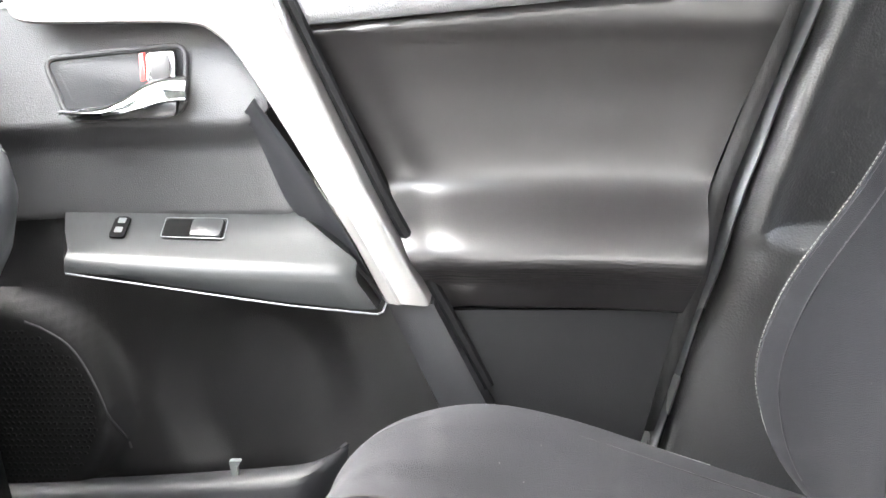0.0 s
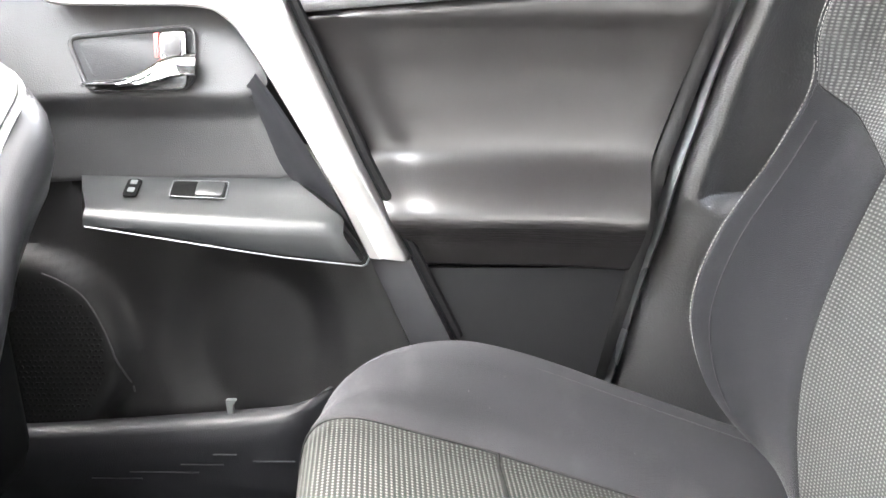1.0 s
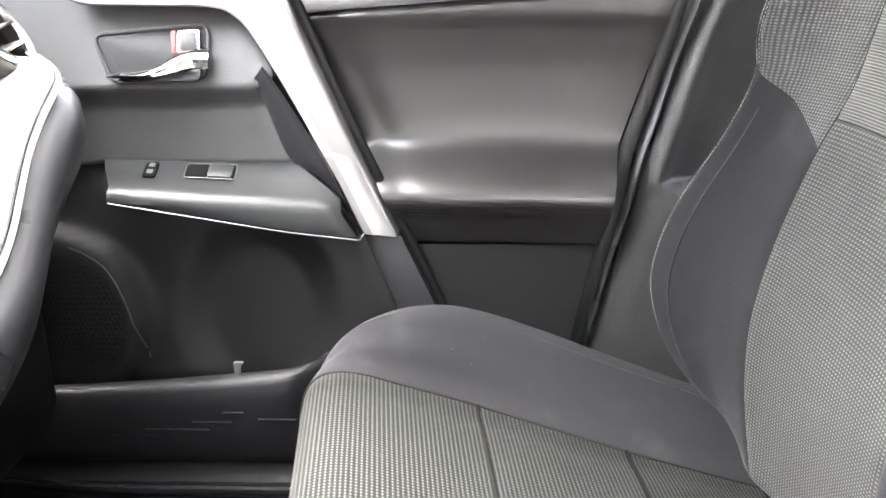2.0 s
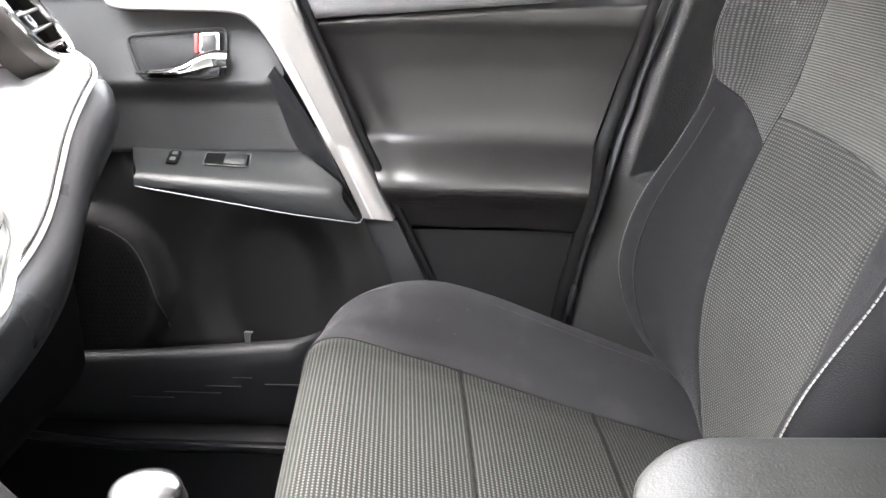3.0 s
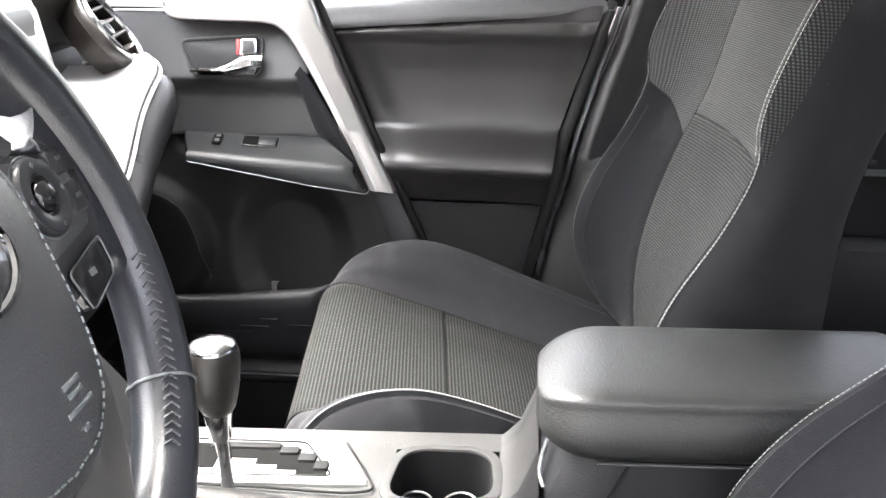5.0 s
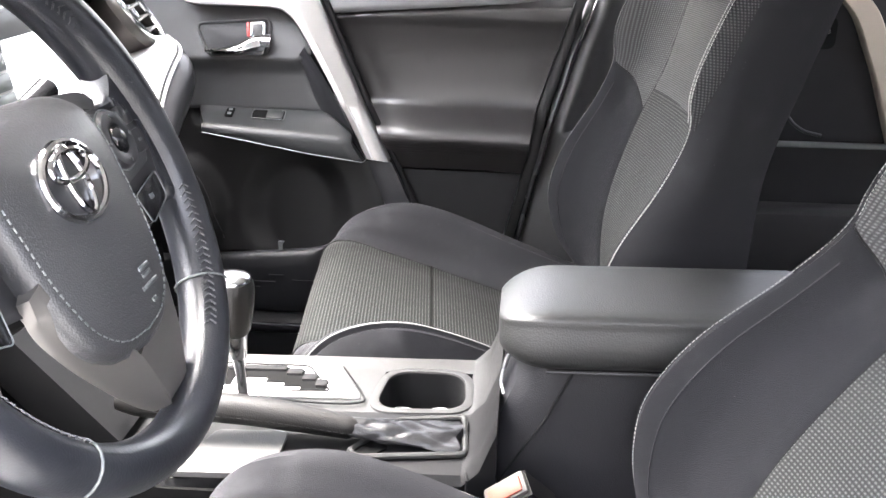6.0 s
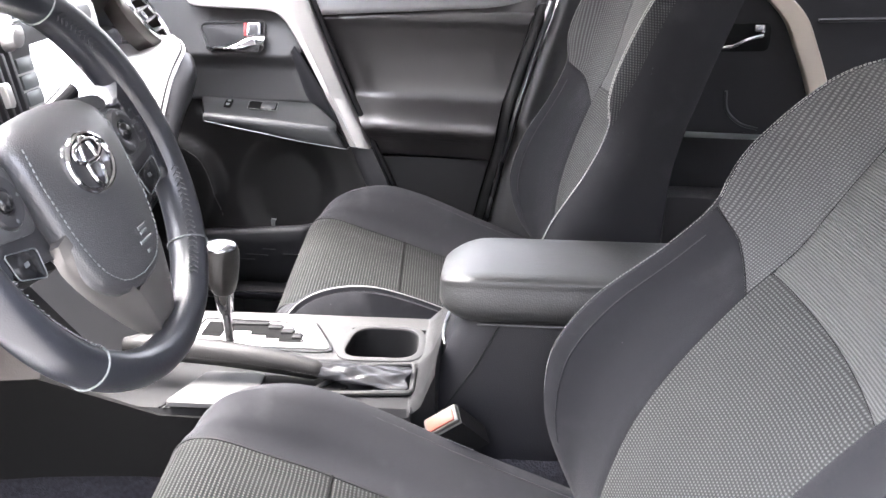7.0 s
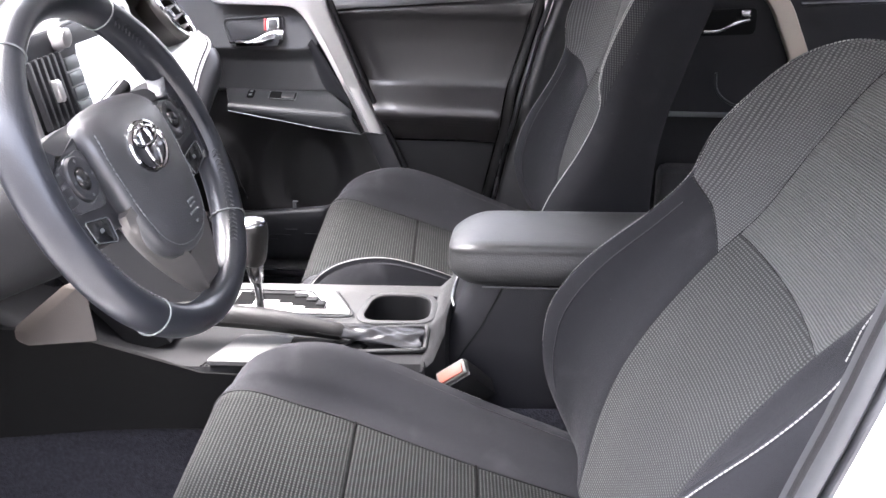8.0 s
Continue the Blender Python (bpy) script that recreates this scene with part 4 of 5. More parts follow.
for x in sorted([*np.linspace(-0.34, 0.30, 40).tolist(), 0.1625, 0.2645]):
    rise = 0.10 * max(0.0, (-0.10 - x) / 0.24) ** 1.5 + 0.06 * max(0.0, (x - 0.265) / 0.035) ** 2
    near = -0.118 - 0.02 * max(0.0, min(1.0, (0.10 - x) / 0.10))
    z = 0.408 + rise
    rows.append([con(x, y, zz) for y, zz in ((0.13, 0.10), (0.125, z - 0.03), (0.118, z + 0.006), (0.108, z + 0.012), (0.096, z + 0.008), (0.086, z + 0.005), (0.006, z + 0.001), (0.0, z), (near + 0.02, z), (near + 0.006, z - 0.003), (near, z - 0.012), (near + 0.006, z - 0.05), (near + 0.012, 0.30), (near + 0.014, 0.28))])
bm = grid(rows, cap=True)
hole = []
for f in bm.faces:
    c = f.calc_center_median()
    y = c.y - c.x * YAW + 0.004
    if 0.1625 < c.x < 0.2645 and 0.006 < y < 0.086 and c.z > 0.39:
        hole.append(f)
bmesh.ops.delete(bm, geom=hole, context="FACES")
near_half = bm.copy()
for half, keep_near in ((bm, False), (near_half, True)):
    bmesh.ops.delete(half, geom=[f for f in half.faces if (f.calc_center_median().y - f.calc_center_median().x * YAW + 0.004 < -0.001) != keep_near], context="FACES")
part("console_body", bm, SATIN, console, "satin grey plastic console top")
part("brake_side_panel", near_half, DARK, console, "dark plastic beside the parking brake")
rows = []
for x in np.linspace(-0.75, 0.62, 30):
    rows.append([con(x, y, z) for y, z in ((-0.11, 0.34), (-0.125, 0.31), (-0.135, 0.25), (-0.16, 0.10), (-0.22, 0.02), (-0.24, 0.0))])
tunnel = part("tunnel", grid(rows), CARPET, None)
tagged(tunnel, "charcoal carpet on the side of the centre tunnel", "carpet", kind="structure")
rows = []
for x in np.linspace(-0.75, 0.62, 30):
    rows.append([con(x, y, z) for y, z in ((0.11, 0.34), (0.125, 0.31), (0.135, 0.25), (0.16, 0.10), (0.22, 0.02), (0.24, 0.0))])
tunnel = part("tunnel", grid(rows), CARPET, None)
tagged(tunnel, "charcoal carpet on the passenger side of the tunnel", "carpet", kind="structure")
part("side_panel", slab([con(-0.80, -0.142, 0.47), con(-0.20, -0.142, 0.462), con(-0.02, -0.142, 0.402), (con(0.30, -0.128, 0.39)), con(0.30, -0.128, 0.30), con(-0.05, -0.142, 0.320), con(-0.16, -0.142, 0.313), con(-0.32, -0.142, 0.294), con(-0.80, -0.142, 0.27)], (0, -0.008, 0), 0.003), HOLLOW, console, "smooth black side panel of the console")

plate_pts = [con(x, y, 0.4062 + 0.0389 * y) for x, y in ((-0.10, 0.110), (0.098, 0.106), (0.146, 0.022), (-0.10, 0.020))]
plate = part("shift_plate", slab(rounded(plate_pts, 0.01), (0, 0, 0.006), 0.003), SILVER, console, "satin silver shift plate")
gate_pts = [con(x, y, 0.4122 + 0.0389 * y) for x, y in ((-0.045, 0.092), (0.072, 0.090), (0.108, 0.034), (-0.045, 0.032))]
part("gate_groove", tube(rounded([p + Vector((0, 0, 0.0004)) for p in gate_pts], 0.008), 0.0011, 6, closed=True), DARK, plate)
stair = [(-0.036, 0.084), (0.050, 0.084), (0.050, 0.078), (0.070, 0.078), (0.070, 0.067), (0.088, 0.067), (0.088, 0.055), (0.102, 0.055), (0.102, 0.036), (0.072, 0.036), (0.072, 0.042), (0.052, 0.042), (0.052, 0.050), (0.030, 0.050), (0.030, 0.060), (-0.008, 0.060), (-0.008, 0.042), (-0.036, 0.042)]
# The slot is a raised plate; its inner shade is only black colour.
part("gate_slot", slab([con(x, y, 0.4112 + 0.0389 * y) for x, y in stair], (0, 0, 0.0018), 0), HOLLOW, plate, "black stepped gate slot")
for x0, x1, y0, y1 in ((-0.020, 0.048, 0.0745, 0.083), (0.050, 0.068, 0.066, 0.077), (0.0705, 0.087, 0.054, 0.066), (0.0885, 0.101, 0.041, 0.0545)):
    part("gate_step", slab(rounded([con(x0, y1, 0.4132 + 0.0389 * y1), con(x1, y1, 0.4132 + 0.0389 * y1), con(x1, y0, 0.4132 + 0.0389 * y0), con(x0, y0, 0.4132 + 0.0389 * y0)], 0.0015), (0, 0.0008, 0.0022), 0.0007), DARK, plate, "dark grey step of the gate")

part("plate_joint", tube(spl([(-0.11, 0.0135, 0.4125), (0.04, 0.0125, 0.4125), (0.112, 0.011, 0.4125), (0.140, 0.014, 0.413), (0.148, 0.025, 0.413), (0.128, 0.067, 0.4135), (0.104, 0.108, 0.4145)], 30), 0.0014, 6), DARK, console)
part("frame_joint", tube([(0.262, -0.012, 0.4125), (0.272, -0.114, 0.407), (0.272, -0.128, 0.33)], 0.0013, 6), DARK, console)
# Black plate on the console's top, coloured like the shaded slot.
part("brake_slot", slab(rounded([(0.055, -0.052, 0.4085), (0.15, -0.050, 0.4085), (0.190, -0.066, 0.4085), (0.165, -0.094, 0.4085), (0.088, -0.094, 0.4085)], 0.006), (0, 0, 0.002), 0.0005), HOLLOW, console, "dark slot under the brake lever")

# cup holders: a rimmed well sunk in the console
well = [con(0.168, 0.087, 0), con(0.259, 0.085, 0), con(0.265, 0.005, 0), con(0.158, 0.003, 0)]
ringp = rounded(well, 0.030, 10)
mid = sum(ringp, Vector()) / len(ringp)


def well_ring(k, lift=0.0, z=None):
    """One ring of the well; without z it follows the console's top."""
    ring = [mid + (p - mid) * k for p in ringp]
    return [p + Vector((0, 0, z if z else 0.4088 + 0.062 * (p.y - p.x * YAW + 0.004) + lift)) for p in ring]


holder = part("cup_holder", grid([well_ring(1.16, -0.002), well_ring(1.13, 0.0012), well_ring(1.02, 0.0022), well_ring(0.95, 0.0016), well_ring(0.925, -0.001)], close_u=True), SATIN, console, "double cup holder with a satin rim")
part("well", grid([well_ring(0.927, -0.0004), well_ring(0.91, -0.006), well_ring(0.89, z=0.365), well_ring(0.86, z=0.347), well_ring(0.3, z=0.345)], close_u=True), DARK, holder, "black well")
part("well_floor", slab([mid + (p - mid) * 0.85 + Vector((0, 0, 0.346)) for p in ringp], (0, 0, 0.002), 0), DARK, holder)
for cx in (0.184, 0.228):
    part("cup_ring", tube([con(cx + 0.017 * math.cos(a), 0.050 + 0.022 * math.sin(a), 0.374) for a in np.linspace(0.3, 2.8, 12)], 0.0012, 6), SILVER, holder)

# parking brake
brake = part("parking_brake", tube(spl([con(0.155, -0.066, 0.426), con(0.115, -0.066, 0.434), con(0.05, -0.066, 0.444), con(-0.03, -0.066, 0.450), con(-0.09, -0.066, 0.452)], 24), [float(v) for v in np.interp(np.linspace(0, 1, 24), [0, 0.04, 0.12, 0.4, 0.9, 1], [0.008, 0.0118, 0.0125, 0.0155, 0.0165, 0.010])], 16), material("worn_brake_leather", (0.011, 0.0105, 0.010), 0.5, grain=0.4, scale=900, spec=0.22), console, "black leather parking brake lever")
part("stitching", stitches(spl([con(0.152, -0.0785, 0.427), con(0.05, -0.082, 0.443), con(-0.05, -0.083, 0.449)], 20), 0.004, 0.003, 0.0006), DARK, brake, smooth=False)
frame_pts = [con(0.192, -0.022, 0.412), con(0.262, -0.012, 0.412), con(0.268, -0.085, 0.412), con(0.160, -0.096, 0.412), con(0.15, -0.085, 0.412)]
part("boot_frame", tube(rounded(frame_pts, 0.008), 0.0035, 8, closed=True), SATIN, console)
rows = []
for k in range(40):
    f = k / 39
    w = 0.0118 + 0.019 * f
    c = con(0.146 + 0.114 * f, -0.064 + 0.008 * f, 0.424 - 0.011 * f)
    row = []
    for j in range(25):
        a = math.pi * j / 24
        fold = abs(math.sin(9.0 * f + 2.2 * a + 0.6 * math.sin(5 * f))) - 0.5
        pleat = abs(math.sin(3.4 * a - 6.0 * f + 0.8)) - 0.5
        wr = 1 + 0.30 * fold * min(1, 3 * f) + 0.24 * pleat + 0.04 * math.sin(27 * f + 5 * a)
        row.append(c + Vector((0.003 * math.sin(5 * a + 8 * f), w * math.cos(a) * (1 + 0.05 * fold), 0.0125 * math.sin(a) * wr * (1 - 0.45 * f))))
    rows.append(row)
boot_mat = material("wrinkled_grey_vinyl", (0.010, 0.010, 0.011), 0.30, grain=0.3, scale=500, spec=0.4)
part("brake_boot", grid(rows), boot_mat, console, "wrinkled shiny brake boot")

tray = [con(-0.017, -0.136, 0.4095), con(0.085, -0.136, 0.4095), con(0.082, -0.056, 0.4095), con(0.008, -0.056, 0.4095)]
part("tray_cover", slab(rounded(tray, 0.006), (0, 0, 0.006), 0.002), material("grey_rubber_mat", (0.04, 0.04, 0.04), 0.6, grain=0.4, scale=600), console, "grey tray mat")

part("tray_joint", tube([con(-0.022, -0.139, 0.4095), con(0.004, -0.053, 0.4095), con(0.088, -0.053, 0.4095)], 0.0018, 6), DARK, console)

# shift lever
lever = thing("shift_lever", "black leather shift knob with chrome cap and chrome shaft", "gear lever")
kx, ky = 0.014, 0.002
part("shaft", tube([(kx + 0.004, ky, 0.415), (kx + 0.003, ky, 0.45), (kx + 0.001, ky, 0.478)], [0.0062, 0.0062, 0.0080], 14), CHROME, lever)
part("collar", tube([(kx + 0.001, ky, 0.468), (kx + 0.001, ky, 0.471), (kx, ky, 0.485), (kx, ky, 0.500)], [0.0085, 0.0100, 0.0116, 0.0136], 20), CHROME, lever)
prof = [(0.013, 0.496), (0.0165, 0.502), (0.0195, 0.515), (0.0220, 0.532), (0.0232, 0.545), (0.0230, 0.552), (0.0212, 0.558)]
part("knob", grid([[Vector((kx + r * math.cos(a), ky + r * math.sin(a), z)) for a in np.linspace(0, 2 * math.pi, 28, endpoint=False)] for r, z in prof], close_u=True, cap=True), KNOB, lever)
prof = [(0.0212, 0.5555), (0.0212, 0.559), (0.0198, 0.562), (0.017, 0.5635), (0.013, 0.565), (0.006, 0.566)]
part("cap", grid([[Vector((kx + r * math.cos(a), ky + r * math.sin(a), z)) for a in np.linspace(0, 2 * math.pi, 28, endpoint=False)] for r, z in prof], close_u=True, cap=True), DULL_CHROME, lever, "silver cap of the shift knob")

# armrest box
rows = []
for z, x0, y0, y1 in ((0.28, 0.270, -0.083, 0.098), (0.38, 0.276, -0.083, 0.098), (0.405, 0.281, -0.083, 0.096), (0.43, 0.290, -0.081, 0.094), (0.46, 0.302, -0.079, 0.09), (0.49, 0.315, -0.077, 0.086), (0.508, 0.326, -0.075, 0.084)):
    pts = [con(x0, y1 - 0.02, z), con(x0 + 0.02, y1, z), con(0.64, y1, z), con(0.64, y0, z), con(x0 + 0.045, y0, z), con(x0 + 0.02, y0 + 0.004, z), con(x0 + 0.004, y0 + 0.016, z), con(x0 - 0.002, y0 + 0.05, z), con(x0 - 0.002, y1 - 0.05, z)]
    rows.append(pts)
armbox = part("storage_box", grid(rows, close_u=True, cap=True), material("box_vinyl", (0.0085, 0.0085, 0.0105), 0.5, grain=0.35, scale=700, vary=0.12, vscale=10, spec=0.35), console, "satin dark storage box below the armrest")
part("box_seam", tube([con(0.372, -0.0785, 0.505), con(0.345, -0.0815, 0.45), con(0.31, -0.084, 0.395), con(0.29, -0.085, 0.36)], 0.0014, 6), DARK, armbox)
part("box_latch", tube(spl([con(0.312, -0.022, 0.506), con(0.305, -0.030, 0.490), con(0.301, -0.038, 0.472), con(0.304, -0.050, 0.462)], 14), 0.0022, 8), SEAL, armbox, "silver latch edge")
rows = []
for x in [*(0.2965 + 0.058 * (1 - math.cos(a)) for a in np.linspace(0.10, math.pi / 2, 12).tolist()), 0.40, 0.46, 0.52, 0.58, 0.60, 0.62, 0.632, 0.638]:
    k = max(0.0, (0.3545 - x) / 0.058)
    e = max(0.0, (x - 0.60) / 0.04)
    inset = 0.046 * (1 - math.sqrt(max(0.0, 1 - k * k))) + 0.03 * e * e
    zt = 0.5650 - 0.016 * k ** 2.4 - 0.014 * e * e
    zb = 0.507 + 0.013 * k ** 3 + 0.008 * e
    a, b, h = -0.088 + inset, 0.074 - inset, zt - zb
    side = ((0.012, 0.0), (0.004, 0.06), (0.0, 0.18), (-0.001, 0.34), (0.001, 0.50), (0.0035, 0.64), (0.006, 0.74), (0.0068, 0.80), (0.007, 0.86), (0.009, 0.92), (0.015, 0.962), (0.027, 0.99), (0.050, 1.0))
    w = min(1.0, (b - a) / 0.13)
    row = [con(x, a + d * w, zb + g * h) for d, g in side]
    row.append(con(x, (a + b) / 2, zt + 0.0015))
    row += [con(x, b - d * w, zb + g * h) for d, g in side[::-1]]
    rows.append(row)
lid = part("armrest_lid", grid(rows, close_u=True, cap=True), LID, console, "padded black leather armrest lid with a creased side")
part("lid_rim", tube([con(0.345, -0.081, 0.5055), con(0.45, -0.082, 0.5055), con(0.62, -0.081, 0.5055)], 0.0016, 8), PLASTIC, lid)

# belt buckle
buckle = thing("seat_belt_buckle", "black seat belt buckle with an orange-red release button", "buckle", pose(0.319, -0.122, 0.399, 32, -36, 0))
part("buckle_body", slab([(-0.020, -0.013, -0.055), (0.020, -0.013, -0.055), (0.024, -0.015, 0.014), (-0.024, -0.015, 0.014)], (0, 0.028, 0), 0.004), DARK, buckle)
part("buckle_frame", box((0, 0.0, 0.014), (0.046, 0.024, 0.010), 0.004), material("grey_buckle_plastic", (0.05, 0.047, 0.044), 0.5, spec=0.3), buckle, "grey buckle rim")
part("release_button", box((0, -0.001, 0.018), (0.037, 0.0165, 0.006), 0.0025), BUCKLE, buckle, "orange-red release button")

# ---- dashboard ----
dash = thing("dashboard", "black dashboard with an ash grey stitched pad and a round vent", "dashboard")


def edge(y):
    return float(np.interp(y, [0.0, 0.20, 0.26, 0.334, 0.39, 0.425, 0.455, 0.51, 0.565, 0.62], [0.545, 0.545, 0.550, 0.563, 0.583, 0.612, 0.652, 0.686, 0.708, 0.722]))


ys = np.linspace(0.10, 0.592, 50)
rows, under, line_pts = [], [], []
for y in ys:
    z = sum(edge(y + d) for d in (-0.02, -0.01, 0, 0.01, 0.02)) / 5
    x = -0.22 - 0.035 * max(0.0, (y - 0.53) / 0.062) ** 2
    k = 1 - 1.35 * max(0.0, min(1.0, (y - 0.46) / 0.08))
    rows.append([Vector((x + dx, y, z + dz)) for dx, dz in ((-0.004, -0.004), (0.0, 0.002), (-0.005, 0.007), (-0.03, 0.010 + 0.006 * k), (-0.08, 0.028 * k + 0.10 * (0.72 - z)), (-0.13, 0.036 * k + 0.25 * (0.72 - z)), (-0.19, 0.040 * k + 0.35 * (0.72 - z)), (-0.23, 0.040 * k + 0.4 * (0.72 - z)))])
    under.append([Vector((x + dx, y, z + dz)) for dx, dz in ((-0.002, 0.001), (0.010, -0.006), (0.018, -0.020), (0.020, -0.042), (0.010, -0.072), (-0.03, -0.098), (-0.10, -0.112), (-0.2, -0.112))])
    line_pts.append(Vector((x - 0.006, y, z + 0.010)))
part("dash_pad", grid(rows), ASH, dash, "ash grey padded dash shelf")
part("dash_roll", grid(under, cap=False), LEATHER, dash, "black leather roll under the stitched edge")
part("stitching", stitches(line_pts, 0.005, 0.003, 0.0011), THREAD, dash, "white stitched edge", smooth=False)
part("pad_bead", tube([p + Vector((0.006, 0, -0.006)) for p in line_pts], 0.0026, 8), ASH, dash)
part("pad_groove", tube([p + Vector((0.002, 0, -0.001)) for p in line_pts], 0.0016, 6), DARK, dash)
part("pad_groove", tube([p + Vector((-0.009, 0, 0.0012)) for p in line_pts], 0.0012, 6), CLAY, dash)
part("glovebox", box((-0.40, 0.37, 0.44), (0.20, 0.50, 0.26), 0.03), DARK, dash, "black glovebox")
part("dash_end", box((-0.47, 0.655, 0.58), (0.30, 0.03, 0.24), 0.01), SMOOTH, dash)
part("lower_dash", box((-0.62, 0.0, 0.55), (0.5, 1.36, 0.38), 0.05), RAIL, dash)
rows = []
for y in np.linspace(-0.66, 0.66, 40):
    drop = 0.03 * abs(y / 0.66) ** 3
    rows.append([Vector((x, y, z - drop)) for x, z in ((-0.43, 0.735), (-0.385, 0.765), (-0.355, 0.80), (-0.335, 0.825), (-0.335, 0.84), (-0.36, 0.857), (-0.45, 0.872), (-0.60, 0.875), (-0.88, 0.84))])
part("dash_top", grid(rows), BROWN, dash, "soft black dash top")
part("crease", tube([(-0.345, 0.30, 0.80), (-0.34, 0.36, 0.815), (-0.333, 0.48, 0.845)], 0.003, 6), CLAY, dash)

# round vent
def disc_ring(c, r0, r1, d, n=36, tilt=0.0):
    rows = []
    for k in range(9):
        t = math.pi * k / 8
        rr = r0 + (r1 - r0) * (1 - math.cos(t)) / 2
        rows.append([Vector(c) + Vector((d * math.sin(t), rr * math.cos(a), rr * math.sin(a))) for a in np.linspace(0, 2 * math.pi, n, endpoint=False)])
    return grid(rows, close_u=True)


vent_turn = Matrix.Translation((-0.313, 0.600, 0.757)) @ Matrix.Rotation(radians(12), 4, "Z") @ Matrix.Rotation(radians(-36), 4, "Y")


def vent_part(name, bm, mat, parent, label=""):
    bmesh.ops.transform(bm, matrix=vent_turn, verts=bm.verts)
    return part(name, bm, mat, parent, label)


vent = vent_part("round_vent", disc_ring((-0.010, 0, 0), 0.060, 0.069, 0.014), BROWN, dash, "round air vent with a silver ring")
vent_part("vent_ring", disc_ring((0.002, 0, 0), 0.055, 0.0625, 0.008), DULL_CHROME, vent)
vent_part("vent_barrel", grid([[Vector((x, r * math.cos(a), r * math.sin(a))) for a in np.linspace(0, 2 * math.pi, 32, endpoint=False)] for x, r in ((-0.010, 0.069), (-0.022, 0.064), (-0.040, 0.058), (-0.040, 0.001))], close_u=True), BROWN, vent)
vent_part("vent_hub", disc_ring((-0.004, 0, 0), 0.001, 0.016, 0.006, 20), SMOOTH, vent)
for dz in (-0.033, -0.011, 0.011, 0.033):
    w = math.sqrt(0.054 ** 2 - dz ** 2)
    vent_part("vent_slat", box((-0.006, 0, dz), (0.024, 2 * w, 0.004), 0.0015, m=Matrix.Rotation(radians(20), 4, "Y")), BROWN, vent)

# centre stack
stack = thing("centre_stack", "centre stack with screen, silver frame, knobs and vents", "centre stack")
part("stack_body", box((-0.33, 0.13, 0.64), (0.14, 0.36, 0.36), 0.02), SMOOTH, stack)


def face(y, z, out=0.0):
    """A place on the leaning face of the stack."""
    return Vector((-0.252 + out - 0.20 * (z - 0.69), y, z))


def face_slab(y0, y1, z0, z1, out, thick, bevel, r=0.004):
    return slab(rounded([face(y0, z0, out), face(y1, z0, out), face(y1, z1, out), face(y0, z1, out)], r), (thick, 0, thick * 0.2), bevel)


part("silver_frame", face_slab(-0.055, 0.315, 0.67, 0.825, 0.0, 0.008, 0.004, 0.015), SILVER, stack, "satin silver frame round the screen")
part("screen", face_slab(0.105, 0.298, 0.692, 0.800, 0.008, 0.003, 0.001), SCREEN, stack, "glossy touch screen")
for k in range(4):
    part("push_button", face_slab(0.062, 0.098, 0.692 + k * 0.021, 0.710 + k * 0.021, 0.008, 0.004, 0.0015, 0.002), CLAY, stack, "grey push button")
for y, z in ((0.055, 0.800),):
    c = face(y, z, 0.008)
    prof = [(0.017, 0.0), (0.017, 0.010), (0.014, 0.014), (0.0135, 0.022), (0.010, 0.024)]
    part("dial", grid([[c + Vector((h, r * math.cos(a), r * math.sin(a) + 0.2 * h)) for a in np.linspace(0, 2 * math.pi, 20, endpoint=False)] for r, h in prof], close_u=True, cap=True), SILVER, stack, "silver dial")
for k in range(3):
    part("slot_key", face_slab(0.09, 0.24, 0.806 + k * 0.007, 0.810 + k * 0.007, 0.008, 0.002, 0.0006, 0.001), CLAY, stack)
vents = part("vent_box", face_slab(-0.045, 0.052, 0.69, 0.79, 0.0075, 0.002, 0.001), GLOSS, stack, "black upright vents beside the screen")
for k in range(6):
    y = -0.038 + k * 0.016
    part("vent_slat", face_slab(y, y + 0.006, 0.694, 0.786, 0.009, 0.008, 0.002, 0.002), SMOOTH, vents)
part("vent_tab", face_slab(-0.002, 0.010, 0.725, 0.755, 0.016, 0.010, 0.003), SILVER, vents)
# climate panel below
climate = part("climate_panel", slab(rounded([(-0.248, -0.02, 0.668), (-0.248, 0.325, 0.668), (-0.222, 0.338, 0.600), (-0.196, 0.25, 0.552), (-0.186, -0.02, 0.545)], 0.025), (0.006, 0, 0.002), 0.003), ASH, stack, "ash grey climate panel with dark joints")


def on_climate(y, z):
    return Vector((-0.240 + (0.668 - z) * 0.46, y, z + 0.003))


part("panel_border", tube(rounded([on_climate(0.0, 0.655), on_climate(0.315, 0.655), on_climate(0.322, 0.603), on_climate(0.245, 0.562), on_climate(0.0, 0.556)], 0.02, 7), 0.005, 8, closed=True), ASH, climate)
part("panel_joint", tube(rounded([on_climate(0.006, 0.648), on_climate(0.305, 0.648), on_climate(0.311, 0.608), on_climate(0.240, 0.570), on_climate(0.006, 0.564)], 0.016, 7), 0.0014, 6, closed=True), CLAY, climate)
for z in (0.622, 0.606, 0.590):
    part("key_gap", tube([on_climate(0.10, z), on_climate(0.25 - 0.6 * (0.622 - z), z)], 0.0015, 6), CLAY, climate)
